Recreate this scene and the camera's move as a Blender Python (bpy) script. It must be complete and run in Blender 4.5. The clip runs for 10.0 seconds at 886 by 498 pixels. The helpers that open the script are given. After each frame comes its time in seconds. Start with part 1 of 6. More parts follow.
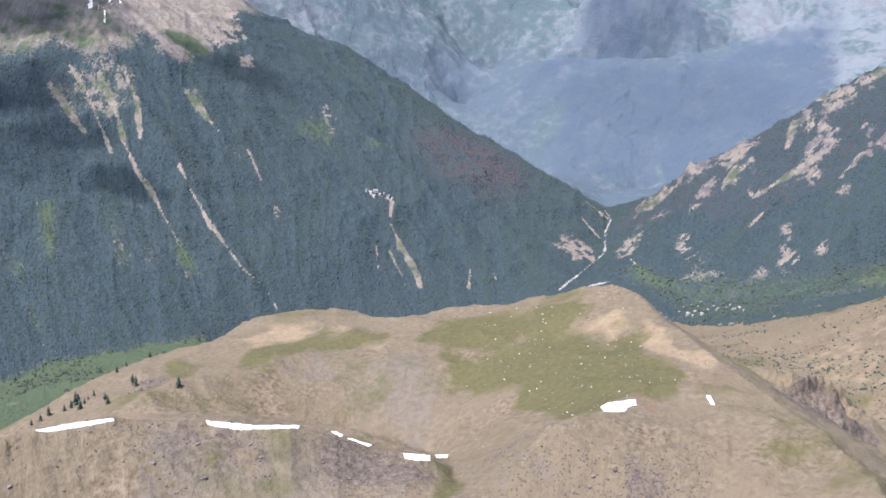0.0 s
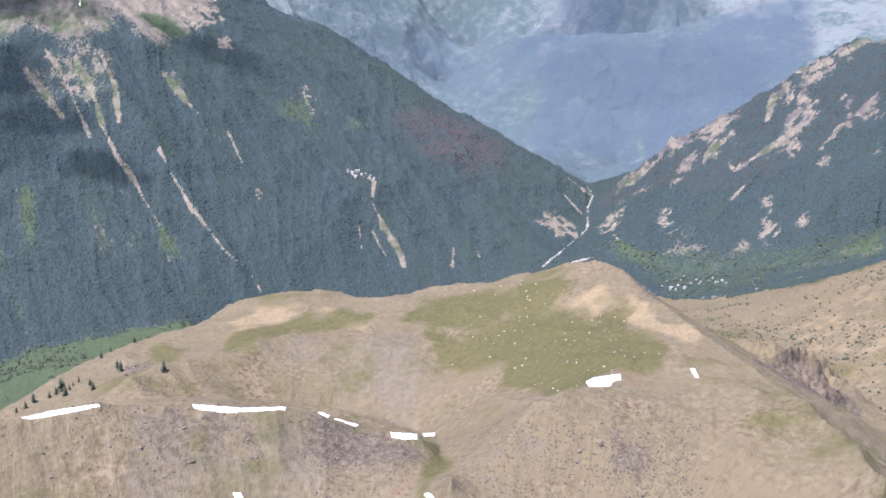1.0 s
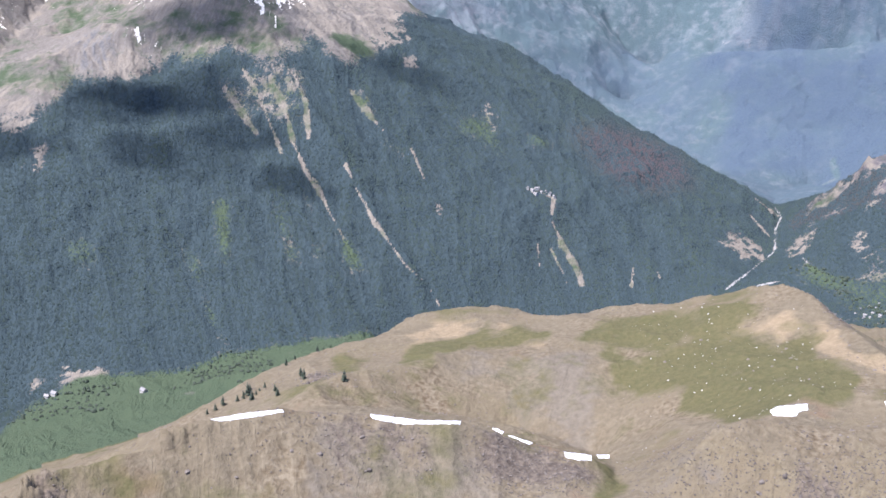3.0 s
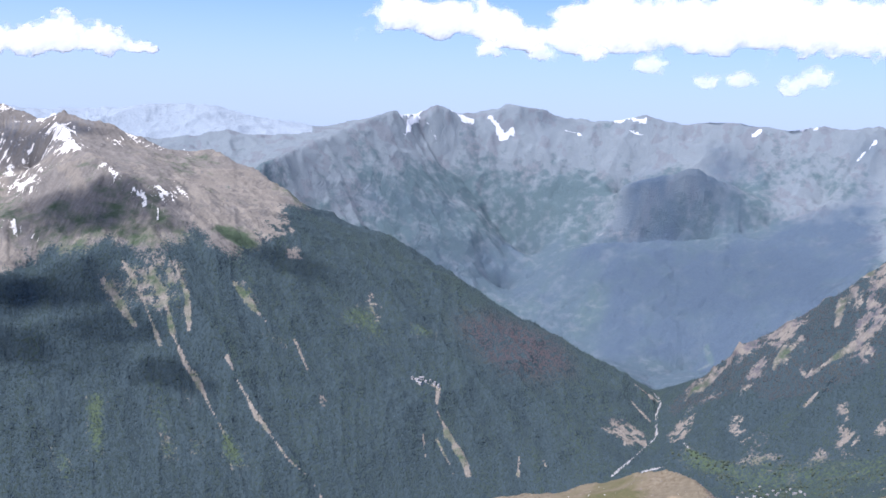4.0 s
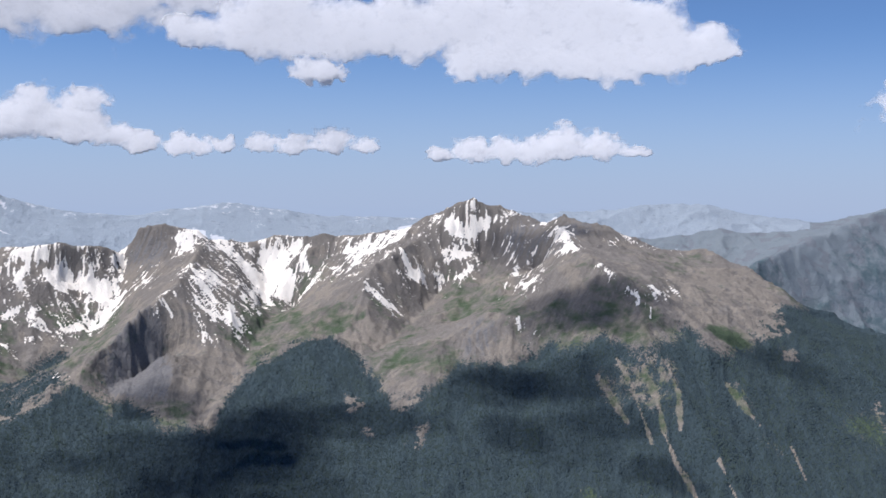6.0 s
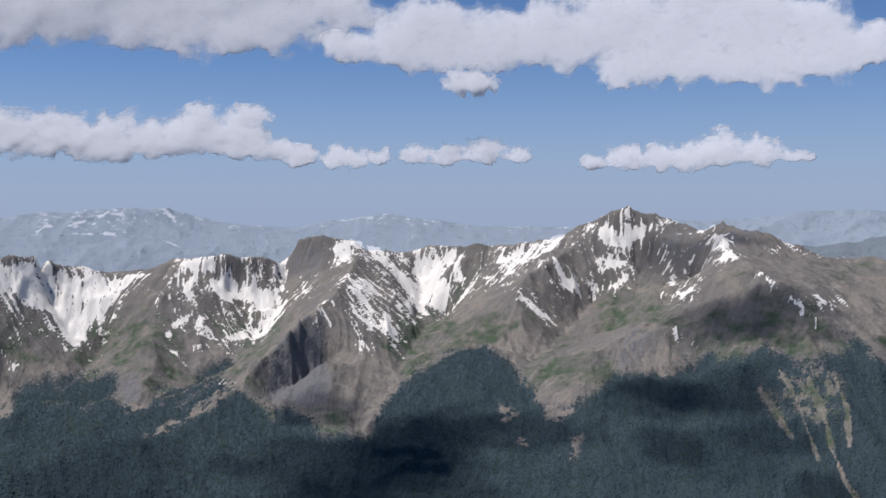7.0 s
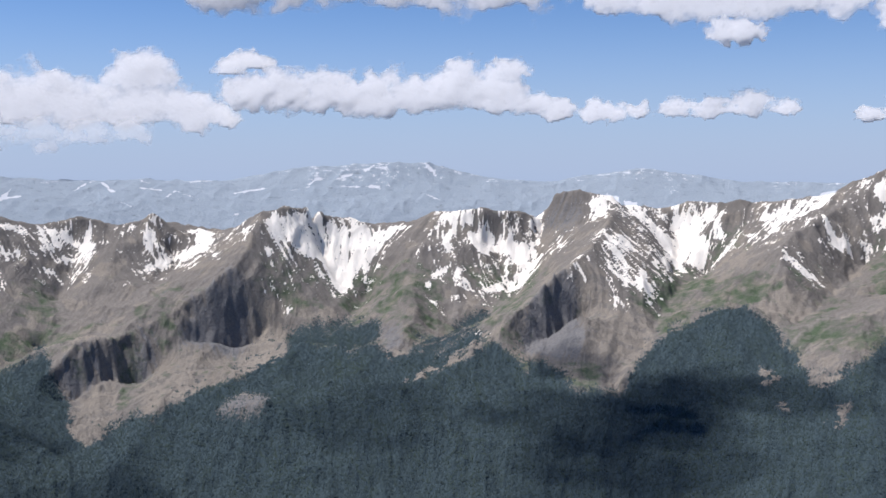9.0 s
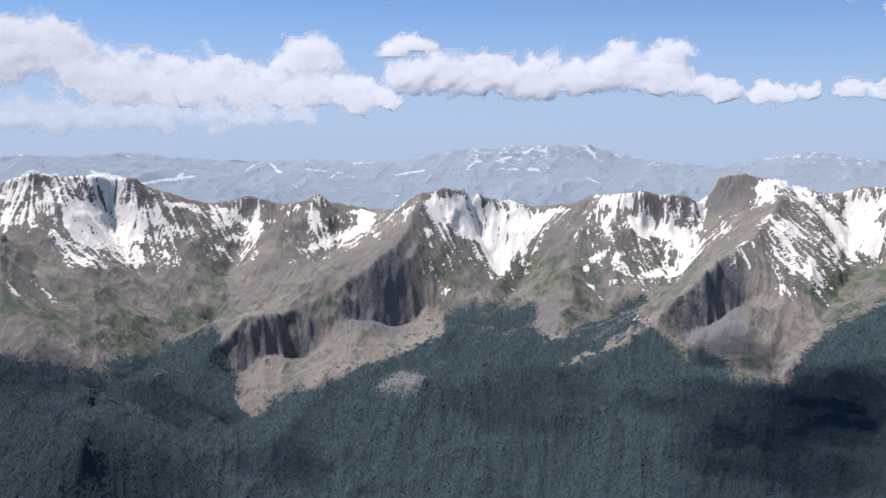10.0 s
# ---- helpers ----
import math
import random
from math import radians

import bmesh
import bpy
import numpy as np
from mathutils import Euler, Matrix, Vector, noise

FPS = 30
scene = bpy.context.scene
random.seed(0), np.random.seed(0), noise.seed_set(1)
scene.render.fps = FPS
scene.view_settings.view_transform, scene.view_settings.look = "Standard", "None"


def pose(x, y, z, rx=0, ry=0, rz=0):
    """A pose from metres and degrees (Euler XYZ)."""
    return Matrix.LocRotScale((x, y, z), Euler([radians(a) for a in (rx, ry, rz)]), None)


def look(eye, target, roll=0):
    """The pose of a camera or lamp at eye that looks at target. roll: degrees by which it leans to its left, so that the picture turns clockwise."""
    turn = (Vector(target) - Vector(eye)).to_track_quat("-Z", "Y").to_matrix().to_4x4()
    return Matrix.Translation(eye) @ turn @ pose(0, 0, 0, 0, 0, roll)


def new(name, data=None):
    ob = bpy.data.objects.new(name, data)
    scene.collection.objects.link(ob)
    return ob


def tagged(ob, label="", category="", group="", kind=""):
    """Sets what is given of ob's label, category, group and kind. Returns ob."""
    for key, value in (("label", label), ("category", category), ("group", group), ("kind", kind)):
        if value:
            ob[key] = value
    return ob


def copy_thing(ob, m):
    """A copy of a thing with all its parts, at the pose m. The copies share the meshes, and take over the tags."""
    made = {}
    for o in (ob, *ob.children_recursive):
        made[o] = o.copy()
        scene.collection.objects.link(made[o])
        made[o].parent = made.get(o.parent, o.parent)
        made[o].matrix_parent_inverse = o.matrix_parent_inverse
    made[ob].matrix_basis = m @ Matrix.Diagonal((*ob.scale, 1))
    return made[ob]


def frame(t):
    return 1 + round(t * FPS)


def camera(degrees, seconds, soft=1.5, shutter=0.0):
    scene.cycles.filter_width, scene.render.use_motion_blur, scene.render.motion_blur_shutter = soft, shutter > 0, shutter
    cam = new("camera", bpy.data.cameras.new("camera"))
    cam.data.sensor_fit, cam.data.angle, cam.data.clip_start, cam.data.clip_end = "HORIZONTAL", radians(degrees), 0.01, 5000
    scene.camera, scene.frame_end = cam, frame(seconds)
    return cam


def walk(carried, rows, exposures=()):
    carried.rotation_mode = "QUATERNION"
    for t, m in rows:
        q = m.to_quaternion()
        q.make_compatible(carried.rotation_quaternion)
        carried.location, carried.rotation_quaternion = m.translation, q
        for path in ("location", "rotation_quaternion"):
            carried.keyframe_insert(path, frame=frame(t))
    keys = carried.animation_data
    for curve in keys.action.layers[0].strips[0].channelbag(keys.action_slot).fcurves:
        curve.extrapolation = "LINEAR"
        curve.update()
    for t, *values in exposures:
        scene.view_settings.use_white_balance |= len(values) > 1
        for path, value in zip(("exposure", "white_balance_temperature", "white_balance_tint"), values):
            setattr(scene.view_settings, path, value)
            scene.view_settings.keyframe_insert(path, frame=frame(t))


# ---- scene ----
EYE = (0.25, 0.3, 900.0)
HFOV = 45.25

# seconds, heading, tilt and lean of the hand-held camera, in degrees; it stands on a summit and turns
TURN = [
    (0, 41.34, -16.78, 4.40),
    (0.5, 45.23, -16.34, 5.60),
    (1, 42.37, -17.85, 3.60),
    (1.5, 37.22, -19.22, 2.06),
    (2, 32.42, -19.80, 2.06),
    (2.2, 30.78, -20.08, 2.08),
    (3.3, 33.73, -14.54, 2.00),
    (3.5, 35.00, -12.07, 2.16),
    (4, 38.24, -6.94, 2.51),
    (4.5, 38.00, -3.52, 2.39),
    (5, 28.37, -2.12, 1.46),
    (5.5, 18.43, -2.24, 0.92),
    (6, 11.97, -2.32, 0.62),
    (6.2, 10.18, -2.44, 0.92),
    (7.3, 1.46, -1.26, -0.21),
    (7.5, -0.00, -0.94, -0.00),
    (8, -3.49, -1.58, -0.10),
    (8.5, -6.69, -3.03, -0.04),
    (9, -10.01, -4.31, 0.16),
    (9.5, -13.52, -5.03, 0.35),
    (10, -18.53, -5.29, 0.39),
]


def toward(az, el):
    a, e = radians(az), radians(el)
    return Vector((math.sin(a) * math.cos(e), math.cos(a) * math.cos(e), math.sin(e)))


cam = camera(HFOV, 10.0, soft=1.6)
walk(cam, [(t, look(EYE, Vector(EYE) + 100 * toward(az, el), lean)) for t, az, el, lean in TURN],
     exposures=[(0.0, 0.97, 5800, 19), (0.6, 1.09, 5800, 19), (2.0, 1.01, 5850, 20), (3.5, 1.02, 5550, 18), (4.0, 0.66, 5500, 18), (4.5, 0.4, 5600, 17), (5.0, 0.2, 5650, 16), (5.5, 0.16, 5700, 15), (7.5, -0.28, 5750, 14), (8.5, 0.02, 5800, 14), (10.0, 0.26, 5800, 14)])

# ---- sky and sun ----
SUN_AZ, SUN_EL = -92.0, 63.0
world = bpy.data.worlds.new("sky")
scene.world = world
world.use_nodes = True
wn = world.node_tree
sky = wn.nodes.new("ShaderNodeTexSky")
sky.sky_type, sky.sun_disc = "NISHITA", False
sky.sun_elevation, sky.sun_rotation = radians(SUN_EL), radians(SUN_AZ)
sky.altitude, sky.air_density, sky.dust_density, sky.ozone_density = 2500, 1.0, 0.15, 6.0
wn.nodes["Background"].inputs["Strength"].default_value = 0.092
# pale haze low over the horizon, all round
wtc, wsep, wramp, wmix = (wn.nodes.new("ShaderNode" + k) for k in ("TexCoord", "SeparateXYZ", "MapRange", "Mix"))
wramp.interpolation_type = "SMOOTHSTEP"
wramp.inputs["From Min"].default_value, wramp.inputs["From Max"].default_value = -0.02, 0.17
wramp.inputs["To Min"].default_value, wramp.inputs["To Max"].default_value = 0.95, 0.0
wmix.data_type = "RGBA"
wmix.inputs[7].default_value = (4.2, 4.9, 6.1, 1)
wn.links.new(wtc.outputs["Generated"], wsep.inputs[0])
wn.links.new(wsep.outputs["Z"], wramp.inputs["Value"])
wn.links.new(wramp.outputs[0], wmix.inputs[0])
wn.links.new(sky.outputs[0], wmix.inputs[6])
wn.links.new(wmix.outputs[2], wn.nodes["Background"].inputs["Color"])
sun = new("sun", bpy.data.lights.new("sun", "SUN"))
sun.data.energy, sun.data.angle, sun.data.color = 5.0, radians(0.53), (1.0, 0.93, 0.83)
sun.matrix_world = look((0, 0, 3000), Vector((0, 0, 3000)) - toward(SUN_AZ, SUN_EL))

# ---- relief ----
# crests, spurs and valley lines: heading in degrees, distance from the summit and height against it in metres
LINES = []


def crest(name, *points):
    LINES.append((name, points))


crest("far_left", (-41.11, 4420, -23), (-38.48, 4420, -39), (-34.35, 4435, -11), (-32.08, 4420, -37), (-27.71, 4420, -47), (-25.33, 4420, -53), (-21.11, 4420, -44), (-18.08, 4435, 4), (-14.45, 4450, 23), (-10.85, 4450, 24), (-9.36, 4435, -14), (-7.58, 4420, -48), (-3.83, 4420, -56), (0.32, 4435, 7), (3.99, 4420, -13))
crest("far_mid", (-4.22, 4420, -54), (0.05, 4420, -1), (2.84, 4420, -20), (6.87, 4420, -54), (11.61, 4435, -38), (15.84, 4435, -21), (20.41, 4435, -22), (23.73, 4435, 12), (26.74, 4420, 4), (30.29, 4420, -37), (32.2, 4410, -78))
crest("snow_left", (-41.15, 3300, -91), (-39.56, 3300, -57), (-38.23, 3320, -71), (-36.32, 3350, -63), (-34.66, 3350, -93), (-32.97, 3400, -142), (-30.67, 3450, -171), (-28.91, 3450, -154), (-27.43, 3450, -186), (-25.34, 3450, -150), (-23.53, 3500, -202), (-22.17, 3500, -196), (-21.1, 3450, -186), (-19.74, 3350, -127))
crest("snow_mid", (-19.74, 3350, -127), (-18.37, 3350, -116), (-17.15, 3400, -140), (-15.62, 3450, -160), (-14.1, 3500, -189), (-11.99, 3500, -180), (-10.2, 3450, -147), (-7.84, 3400, -125), (-5.79, 3450, -147), (-4.63, 3500, -166), (-4.09, 3500, -86), (-2.4, 3500, -77), (-0.67, 3500, -83), (-0.38, 3500, -104))
crest("snow_right", (-0.43, 3500, -108), (1.71, 3550, -113), (3.07, 3550, -90), (5.05, 3550, -113), (8.05, 3550, -97), (10.13, 3600, -66), (11.89, 3600, -4), (13.48, 3600, 41), (15.9, 3650, -9), (17.44, 3600, -40))
crest("peak_e", (16.91, 3600, -44), (18.58, 3500, -19), (20.72, 3450, -57), (23.17, 3400, -117), (24.98, 3400, -124), (25.88, 3400, -116), (26.79, 3350, -146), (27.99, 3300, -160), (29.49, 3250, -232), (30.98, 3200, -276), (33.88, 3150, -322), (36.72, 3100, -389))
crest("east_shoulder", (35.55, 3100, -343), (37.43, 3050, -400), (40.25, 3000, -467), (43.39, 2900, -537), (45.57, 2850, -575), (48.05, 2800, -631), (49.91, 2750, -681))
crest("peak_f", (15.61, 2900, -276), (16.81, 2920, -207), (18.62, 2950, -145), (19.99, 2950, -120), (20.76, 2900, -156), (22.31, 2800, -224), (24.46, 2700, -292), (26.6, 2600, -334))
crest("peak_f_back", (19.99, 2950, -120), (18.92, 3150, -121), (18.14, 3450, -60))
crest("buttress_g", (17.1, 3400, -187), (15.91, 3100, -262), (14.55, 2850, -277), (12.89, 2780, -315), (11.1, 2640, -386), (9.63, 2420, -483))
crest("foot_g", (17.18, 2700, -388), (15.65, 2660, -389), (14.13, 2600, -387))
crest("spur_k", (-0.67, 3500, -90), (-1.23, 3300, -166), (-2.02, 3100, -228), (-3.55, 2950, -260), (-4.81, 2850, -313), (-5.93, 2750, -376), (-7.96, 2640, -432), (-10.03, 2540, -476), (-12.3, 2450, -502))
crest("cliff_k", (-2.5, 2900, -395), (-3.4, 2850, -430), (-4.4, 2770, -450), (-5.5, 2680, -458))
crest("foot_k", (-2.41, 2780, -385), (-2.08, 2680, -440), (-1.08, 2560, -504), (-0.2, 2450, -531))
crest("spur_a", (-19.74, 3350, -127), (-20.34, 3200, -201), (-21.1, 3100, -270), (-22.92, 3000, -333), (-24.14, 2950, -367), (-25.66, 2890, -406), (-27.18, 2800, -430), (-28.97, 2740, -430), (-30.32, 2680, -461), (-31.66, 2580, -508), (-33.7, 2480, -504), (-36.57, 2380, -521))
crest("foot_a", (-18.32, 2990, -469), (-19.55, 3040, -428), (-20.62, 2960, -516), (-22.62, 2900, -483), (-24.15, 2850, -465), (-25.98, 2760, -551), (-27.19, 2720, -530), (-28.7, 2660, -539), (-29.9, 2600, -542))
crest("fan_edge", (-30.23, 2400, -610), (-27.82, 2440, -598), (-25.38, 2480, -563), (-22.93, 2560, -530), (-20.47, 2650, -498), (-18.31, 2750, -464))
crest("spur_left", (-41.21, 3000, -204), (-41.32, 2700, -357), (-39.79, 2500, -422), (-36.85, 2350, -513))
crest("far_n", (28.32, 3800, -175), (32.3, 4150, -59), (34.98, 4420, 38), (35.9, 4480, 18), (37.71, 4600, 49), (39.86, 4660, 7), (41.33, 4697, 88), (43.15, 4697, 81), (44.38, 4713, 35), (47.36, 4713, 41), (50.3, 4713, 31), (53.44, 4713, 46), (55.97, 4713, 27), (57.59, 4713, 48), (60.45, 4713, 42))
crest("dark_m", (60.64, 4429, -200), (57.84, 4326, -273), (54.88, 4223, -356), (52.08, 4120, -405), (49.16, 4120, -412), (46.2, 4068, -431), (43.56, 4017, -539), (41.51, 3966, -656))
crest("far_spur", (37.34, 4590, 46), (36.79, 4520, -71), (37.92, 4460, -184), (40.15, 4380, -348), (41.77, 4320, -476), (43.36, 4260, -566))
crest("far_spur", (41.99, 4690, 88), (41.47, 4600, -43), (43.33, 4530, -119), (45.18, 4480, -182), (46.73, 4430, -244))
crest("far_spur", (50.81, 4640, -34), (52.99, 4560, -72), (54.75, 4480, -143), (56.49, 4400, -222))
crest("far_ridge", (46.94, 4330, -317), (47.9, 4320, -222), (49.91, 4310, -169), (51.64, 4300, -155), (53.12, 4290, -199), (54.46, 4280, -273), (55.77, 4270, -317))
crest("far_hollow", (47.38, 4420, -311), (49.07, 4420, -215), (51.67, 4420, -195), (53.44, 4410, -248))
crest("far_spur", (59.17, 4700, 51), (60.04, 4620, -33), (58.87, 4500, -170), (57.64, 4400, -271))
crest("far_hollow", (44.79, 4230, -442), (46.61, 4200, -450), (49.29, 4190, -445), (52.21, 4180, -439))
crest("mount_r", (74.05, 2700, -51), (70.73, 2750, -98), (66.46, 2800, -174), (64.55, 2800, -216))
crest("mount_r", (62.96, 2800, -247), (62.03, 2800, -266), (60.15, 2750, -337), (57.92, 2750, -421), (56.09, 2750, -478), (54.17, 2700, -514), (52.63, 2700, -604), (51.35, 2650, -681))
crest("slope_r", (76.16, 1050, -188), (71.79, 1150, -257), (68.66, 1220, -312), (65.7, 1270, -365))
crest("slope_r", (65.08, 1250, -364), (63.34, 1280, -392), (60.67, 1300, -427), (58.72, 1350, -462), (56.45, 1350, -488))
crest("crag", (60.49, 830, -323), (61.44, 800, -303), (62.45, 780, -306), (64.4, 740, -305), (66.07, 700, -324))
crest("ravine", (66.6, 820, -358), (64.73, 950, -368), (61.95, 1050, -389), (59.21, 1150, -418))
crest("hill", (17.97, 560, -276), (19.76, 600, -284), (21.59, 640, -289), (24.03, 680, -291), (27.1, 720, -297), (28.97, 740, -297), (30.98, 760, -287), (33.85, 780, -288), (36.57, 780, -289), (37.88, 770, -292), (39.48, 760, -283), (41.72, 750, -270), (44.59, 740, -259), (47.76, 730, -246), (49.29, 720, -235), (51.16, 710, -227), (52.29, 690, -225), (54.14, 650, -224), (55.86, 600, -220), (57.2, 570, -217))
crest("hill_right", (57.2, 570, -217), (59.88, 520, -212), (62.48, 490, -210), (65.15, 450, -206), (67.99, 400, -195))
crest("lip", (16.25, 400, -198), (19.12, 410, -202), (23.3, 420, -205), (28.28, 425, -210), (33.47, 430, -215), (35.81, 430, -219), (38.17, 435, -227), (41.4, 442, -233), (42.6, 428, -234))
crest("bowl_rim", (23.94, 520, -246), (27.06, 560, -251), (30.22, 590, -255), (33.41, 620, -260), (36.65, 630, -263), (41.25, 620, -260), (42.67, 590, -265))
crest("knob", (52.76, 620, -232), (52.79, 500, -215), (51.98, 450, -206), (50.01, 440, -202), (48.16, 430, -208), (46.39, 400, -216))
crest("hollow", (27.03, 525, -254), (31.83, 550, -267), (36.8, 560, -281), (41.54, 540, -279), (42.65, 500, -261), (43.43, 400, -224), (43.87, 370, -213))
crest("lip_left", (4.92, 370, -205), (7.27, 380, -208), (11.86, 390, -207), (18.89, 405, -205), (23.16, 415, -205))
crest("basin_a", (-14.05, 3250, -384), (-14.95, 3100, -417), (-16.78, 2900, -454), (-18, 2700, -482), (-19.53, 2400, -547))
crest("basin_k", (4.01, 3350, -320), (2.87, 3200, -338), (2.03, 3050, -385), (1.19, 2850, -432), (-0.19, 2500, -491))
crest("spur_dome", (11.61, 3580, -40), (10.13, 3420, -120), (8.51, 3280, -177), (7.78, 3180, -230), (7.94, 3030, -307), (8.4, 2900, -378))
crest("basin_dome", (11.66, 3350, -276), (10.77, 3200, -324), (9.88, 3050, -357), (8.4, 2800, -397))
crest("basin_de", (14.05, 3520, -140), (14.37, 3380, -224), (13.48, 3220, -282), (12.58, 3080, -328))
crest("spur_x", (5.46, 2900, -379), (6.04, 2850, -337), (6.93, 2720, -397), (8.42, 2600, -449))
crest("basin_left", (-31.04, 2950, -456), (-32.22, 2850, -484), (-34.27, 2650, -516), (-36.71, 2400, -527), (-37.46, 2150, -558))
crest("rib_1", (-38.23, 3320, -71), (-38.68, 3190, -171), (-38.9, 3080, -242), (-39.7, 2930, -318), (-38.68, 2700, -404))
crest("rib_2", (-31.69, 3420, -164), (-31.43, 3230, -278), (-32.19, 3000, -399))
crest("rib_3", (-27.14, 3450, -186), (-27.39, 3280, -267), (-28.06, 3120, -353), (-28.96, 2950, -412))
crest("rib_4", (-10.5, 3450, -147), (-10.91, 3270, -252), (-11.48, 3130, -334), (-12.96, 2930, -416), (-13.55, 2760, -474))
crest("rib_5", (-0.3, 3490, -110), (1, 3320, -214), (1.54, 3190, -285), (2.02, 3090, -340))
crest("rib_6", (-24.13, 3470, -173), (-24.59, 3420, -198), (-24.89, 3360, -239))
crest("bowl_1", (-17.14, 3430, -183), (-16.52, 3370, -273), (-15.58, 3260, -351))
crest("bowl_2", (-7.8, 3390, -222), (-6.88, 3310, -294), (-6.41, 3190, -358))
crest("bowl_3", (2.32, 3500, -188), (2.64, 3400, -267), (2.15, 3270, -323))
crest("bowl_4", (-36.07, 3340, -147), (-35.82, 3280, -228), (-35.29, 3190, -288), (-34.19, 3020, -367))
crest("bowl_5", (-29.22, 3420, -224), (-29.38, 3320, -305), (-30.13, 3170, -374))
crest("bowl_6", (-24.44, 3400, -251), (-24.14, 3330, -290), (-25.35, 3200, -329))
crest("bowl_7", (-4.75, 3450, -204), (-5.19, 3280, -306), (-6.11, 3150, -365), (-8.88, 2950, -429), (-11.57, 2760, -472))
crest("meadow_l", (11.24, 1750, -775), (17.01, 1780, -788), (23.13, 1850, -779), (28.18, 1900, -766))
crest("river", (48.81, 2250, -731), (49.81, 2400, -731), (50.33, 2500, -715), (50.36, 2700, -711), (50.26, 2950, -728), (49.7, 3300, -762), (51.49, 3500, -778))
crest("village", (53.28, 2250, -695), (55.61, 2100, -698), (58.57, 2050, -659), (61.25, 2150, -620), (63.84, 2250, -588), (65.59, 2300, -571))
crest("near_foot", (-60, 330, -262), (0, 330, -262), (20, 330, -262), (50, 320, -262), (75, 320, -250), (110, 330, -262))
crest("floor_west", (-110, 1900, -860), (-60, 1900, -880), (-20, 1900, -880), (8, 1800, -850))
crest("floor_mid", (28, 1900, -790), (38, 2000, -800), (46, 2150, -760))
crest("far_floor", (-70, 3850, -240), (-20, 3850, -240), (18, 3850, -250), (26, 3550, -650), (38, 3600, -760), (46, 3500, -790))
crest("far_gorge", (51.5, 3500, -778), (56, 3350, -700), (62, 3300, -600), (72, 3300, -450))
crest("behind", (85, 1500, -650), (130, 1800, -800), (180, 1900, -850), (230, 1900, -860), (250, 1900, -860))
crest("ring_back", (75, 3600, -150), (110, 3400, -120), (150, 3500, -180), (200, 3300, -150), (250, 3500, -160), (290, 3400, -150))
RINGS = [(62, -60), (120, -130), (220, -215)]


def hashed(ix, iy, seed):
    h = (ix.astype(np.int64) * 374761393 + iy.astype(np.int64) * 668265263 + seed * 1442695041) & 0xFFFFFFFF
    h = ((h ^ (h >> 13)) * 1274126177) & 0xFFFFFFFF
    return ((h ^ (h >> 16)) & 0xFFFF) / 65535.0


def vnoise(x, y, seed):
    """Smooth value noise, 0 to 1."""
    x0, y0 = np.floor(x), np.floor(y)
    fx, fy = x - x0, y - y0
    fx, fy = fx * fx * fx * (fx * (fx * 6 - 15) + 10), fy * fy * fy * (fy * (fy * 6 - 15) + 10)
    a, b = hashed(x0, y0, seed), hashed(x0 + 1, y0, seed)
    c, d = hashed(x0, y0 + 1, seed), hashed(x0 + 1, y0 + 1, seed)
    return (a + (b - a) * fx) * (1 - fy) + (c + (d - c) * fx) * fy


def fbm(x, y, seed, octaves=5, gain=0.5):
    total, amp, out = 0.0, 1.0, 0.0
    for o in range(octaves):
        out = out + amp * vnoise(x * 2.03 ** o + 17.3 * o, y * 2.03 ** o - 9.1 * o, seed + o)
        total, amp = total + amp, amp * gain
    return out / total


def ridged(x, y, seed, octaves=5, gain=0.5):
    total, amp, out, last = 0.0, 1.0, 0.0, 1.0
    for o in range(octaves):
        n = 1 - np.abs(2 * vnoise(x * 2.1 ** o + 5.7 * o, y * 2.1 ** o + 3.1 * o, seed + o) - 1)
        n = n * n
        out = out + amp * n * last
        last, total, amp = np.clip(n * 1.6, 0.25, 1), total + amp, amp * gain
    return out / total


R0, R1 = 60.0, 4900.0


def sampled(points, step=0.004):
    """Points along a line, evenly spaced in heading and log-distance."""
    out = []
    for (a0, r0, z0), (a1, r1, z1) in zip(points, points[1:]):
        n = 2 + int(math.hypot(radians(a1 - a0), math.log(r1 / r0)) / step)
        f = np.linspace(0, 1, n)
        out.append(np.stack([a0 + (a1 - a0) * f, np.exp(math.log(r0) + math.log(r1 / r0) * f), z0 + (z1 - z0) * f], 1))
    return np.concatenate(out)


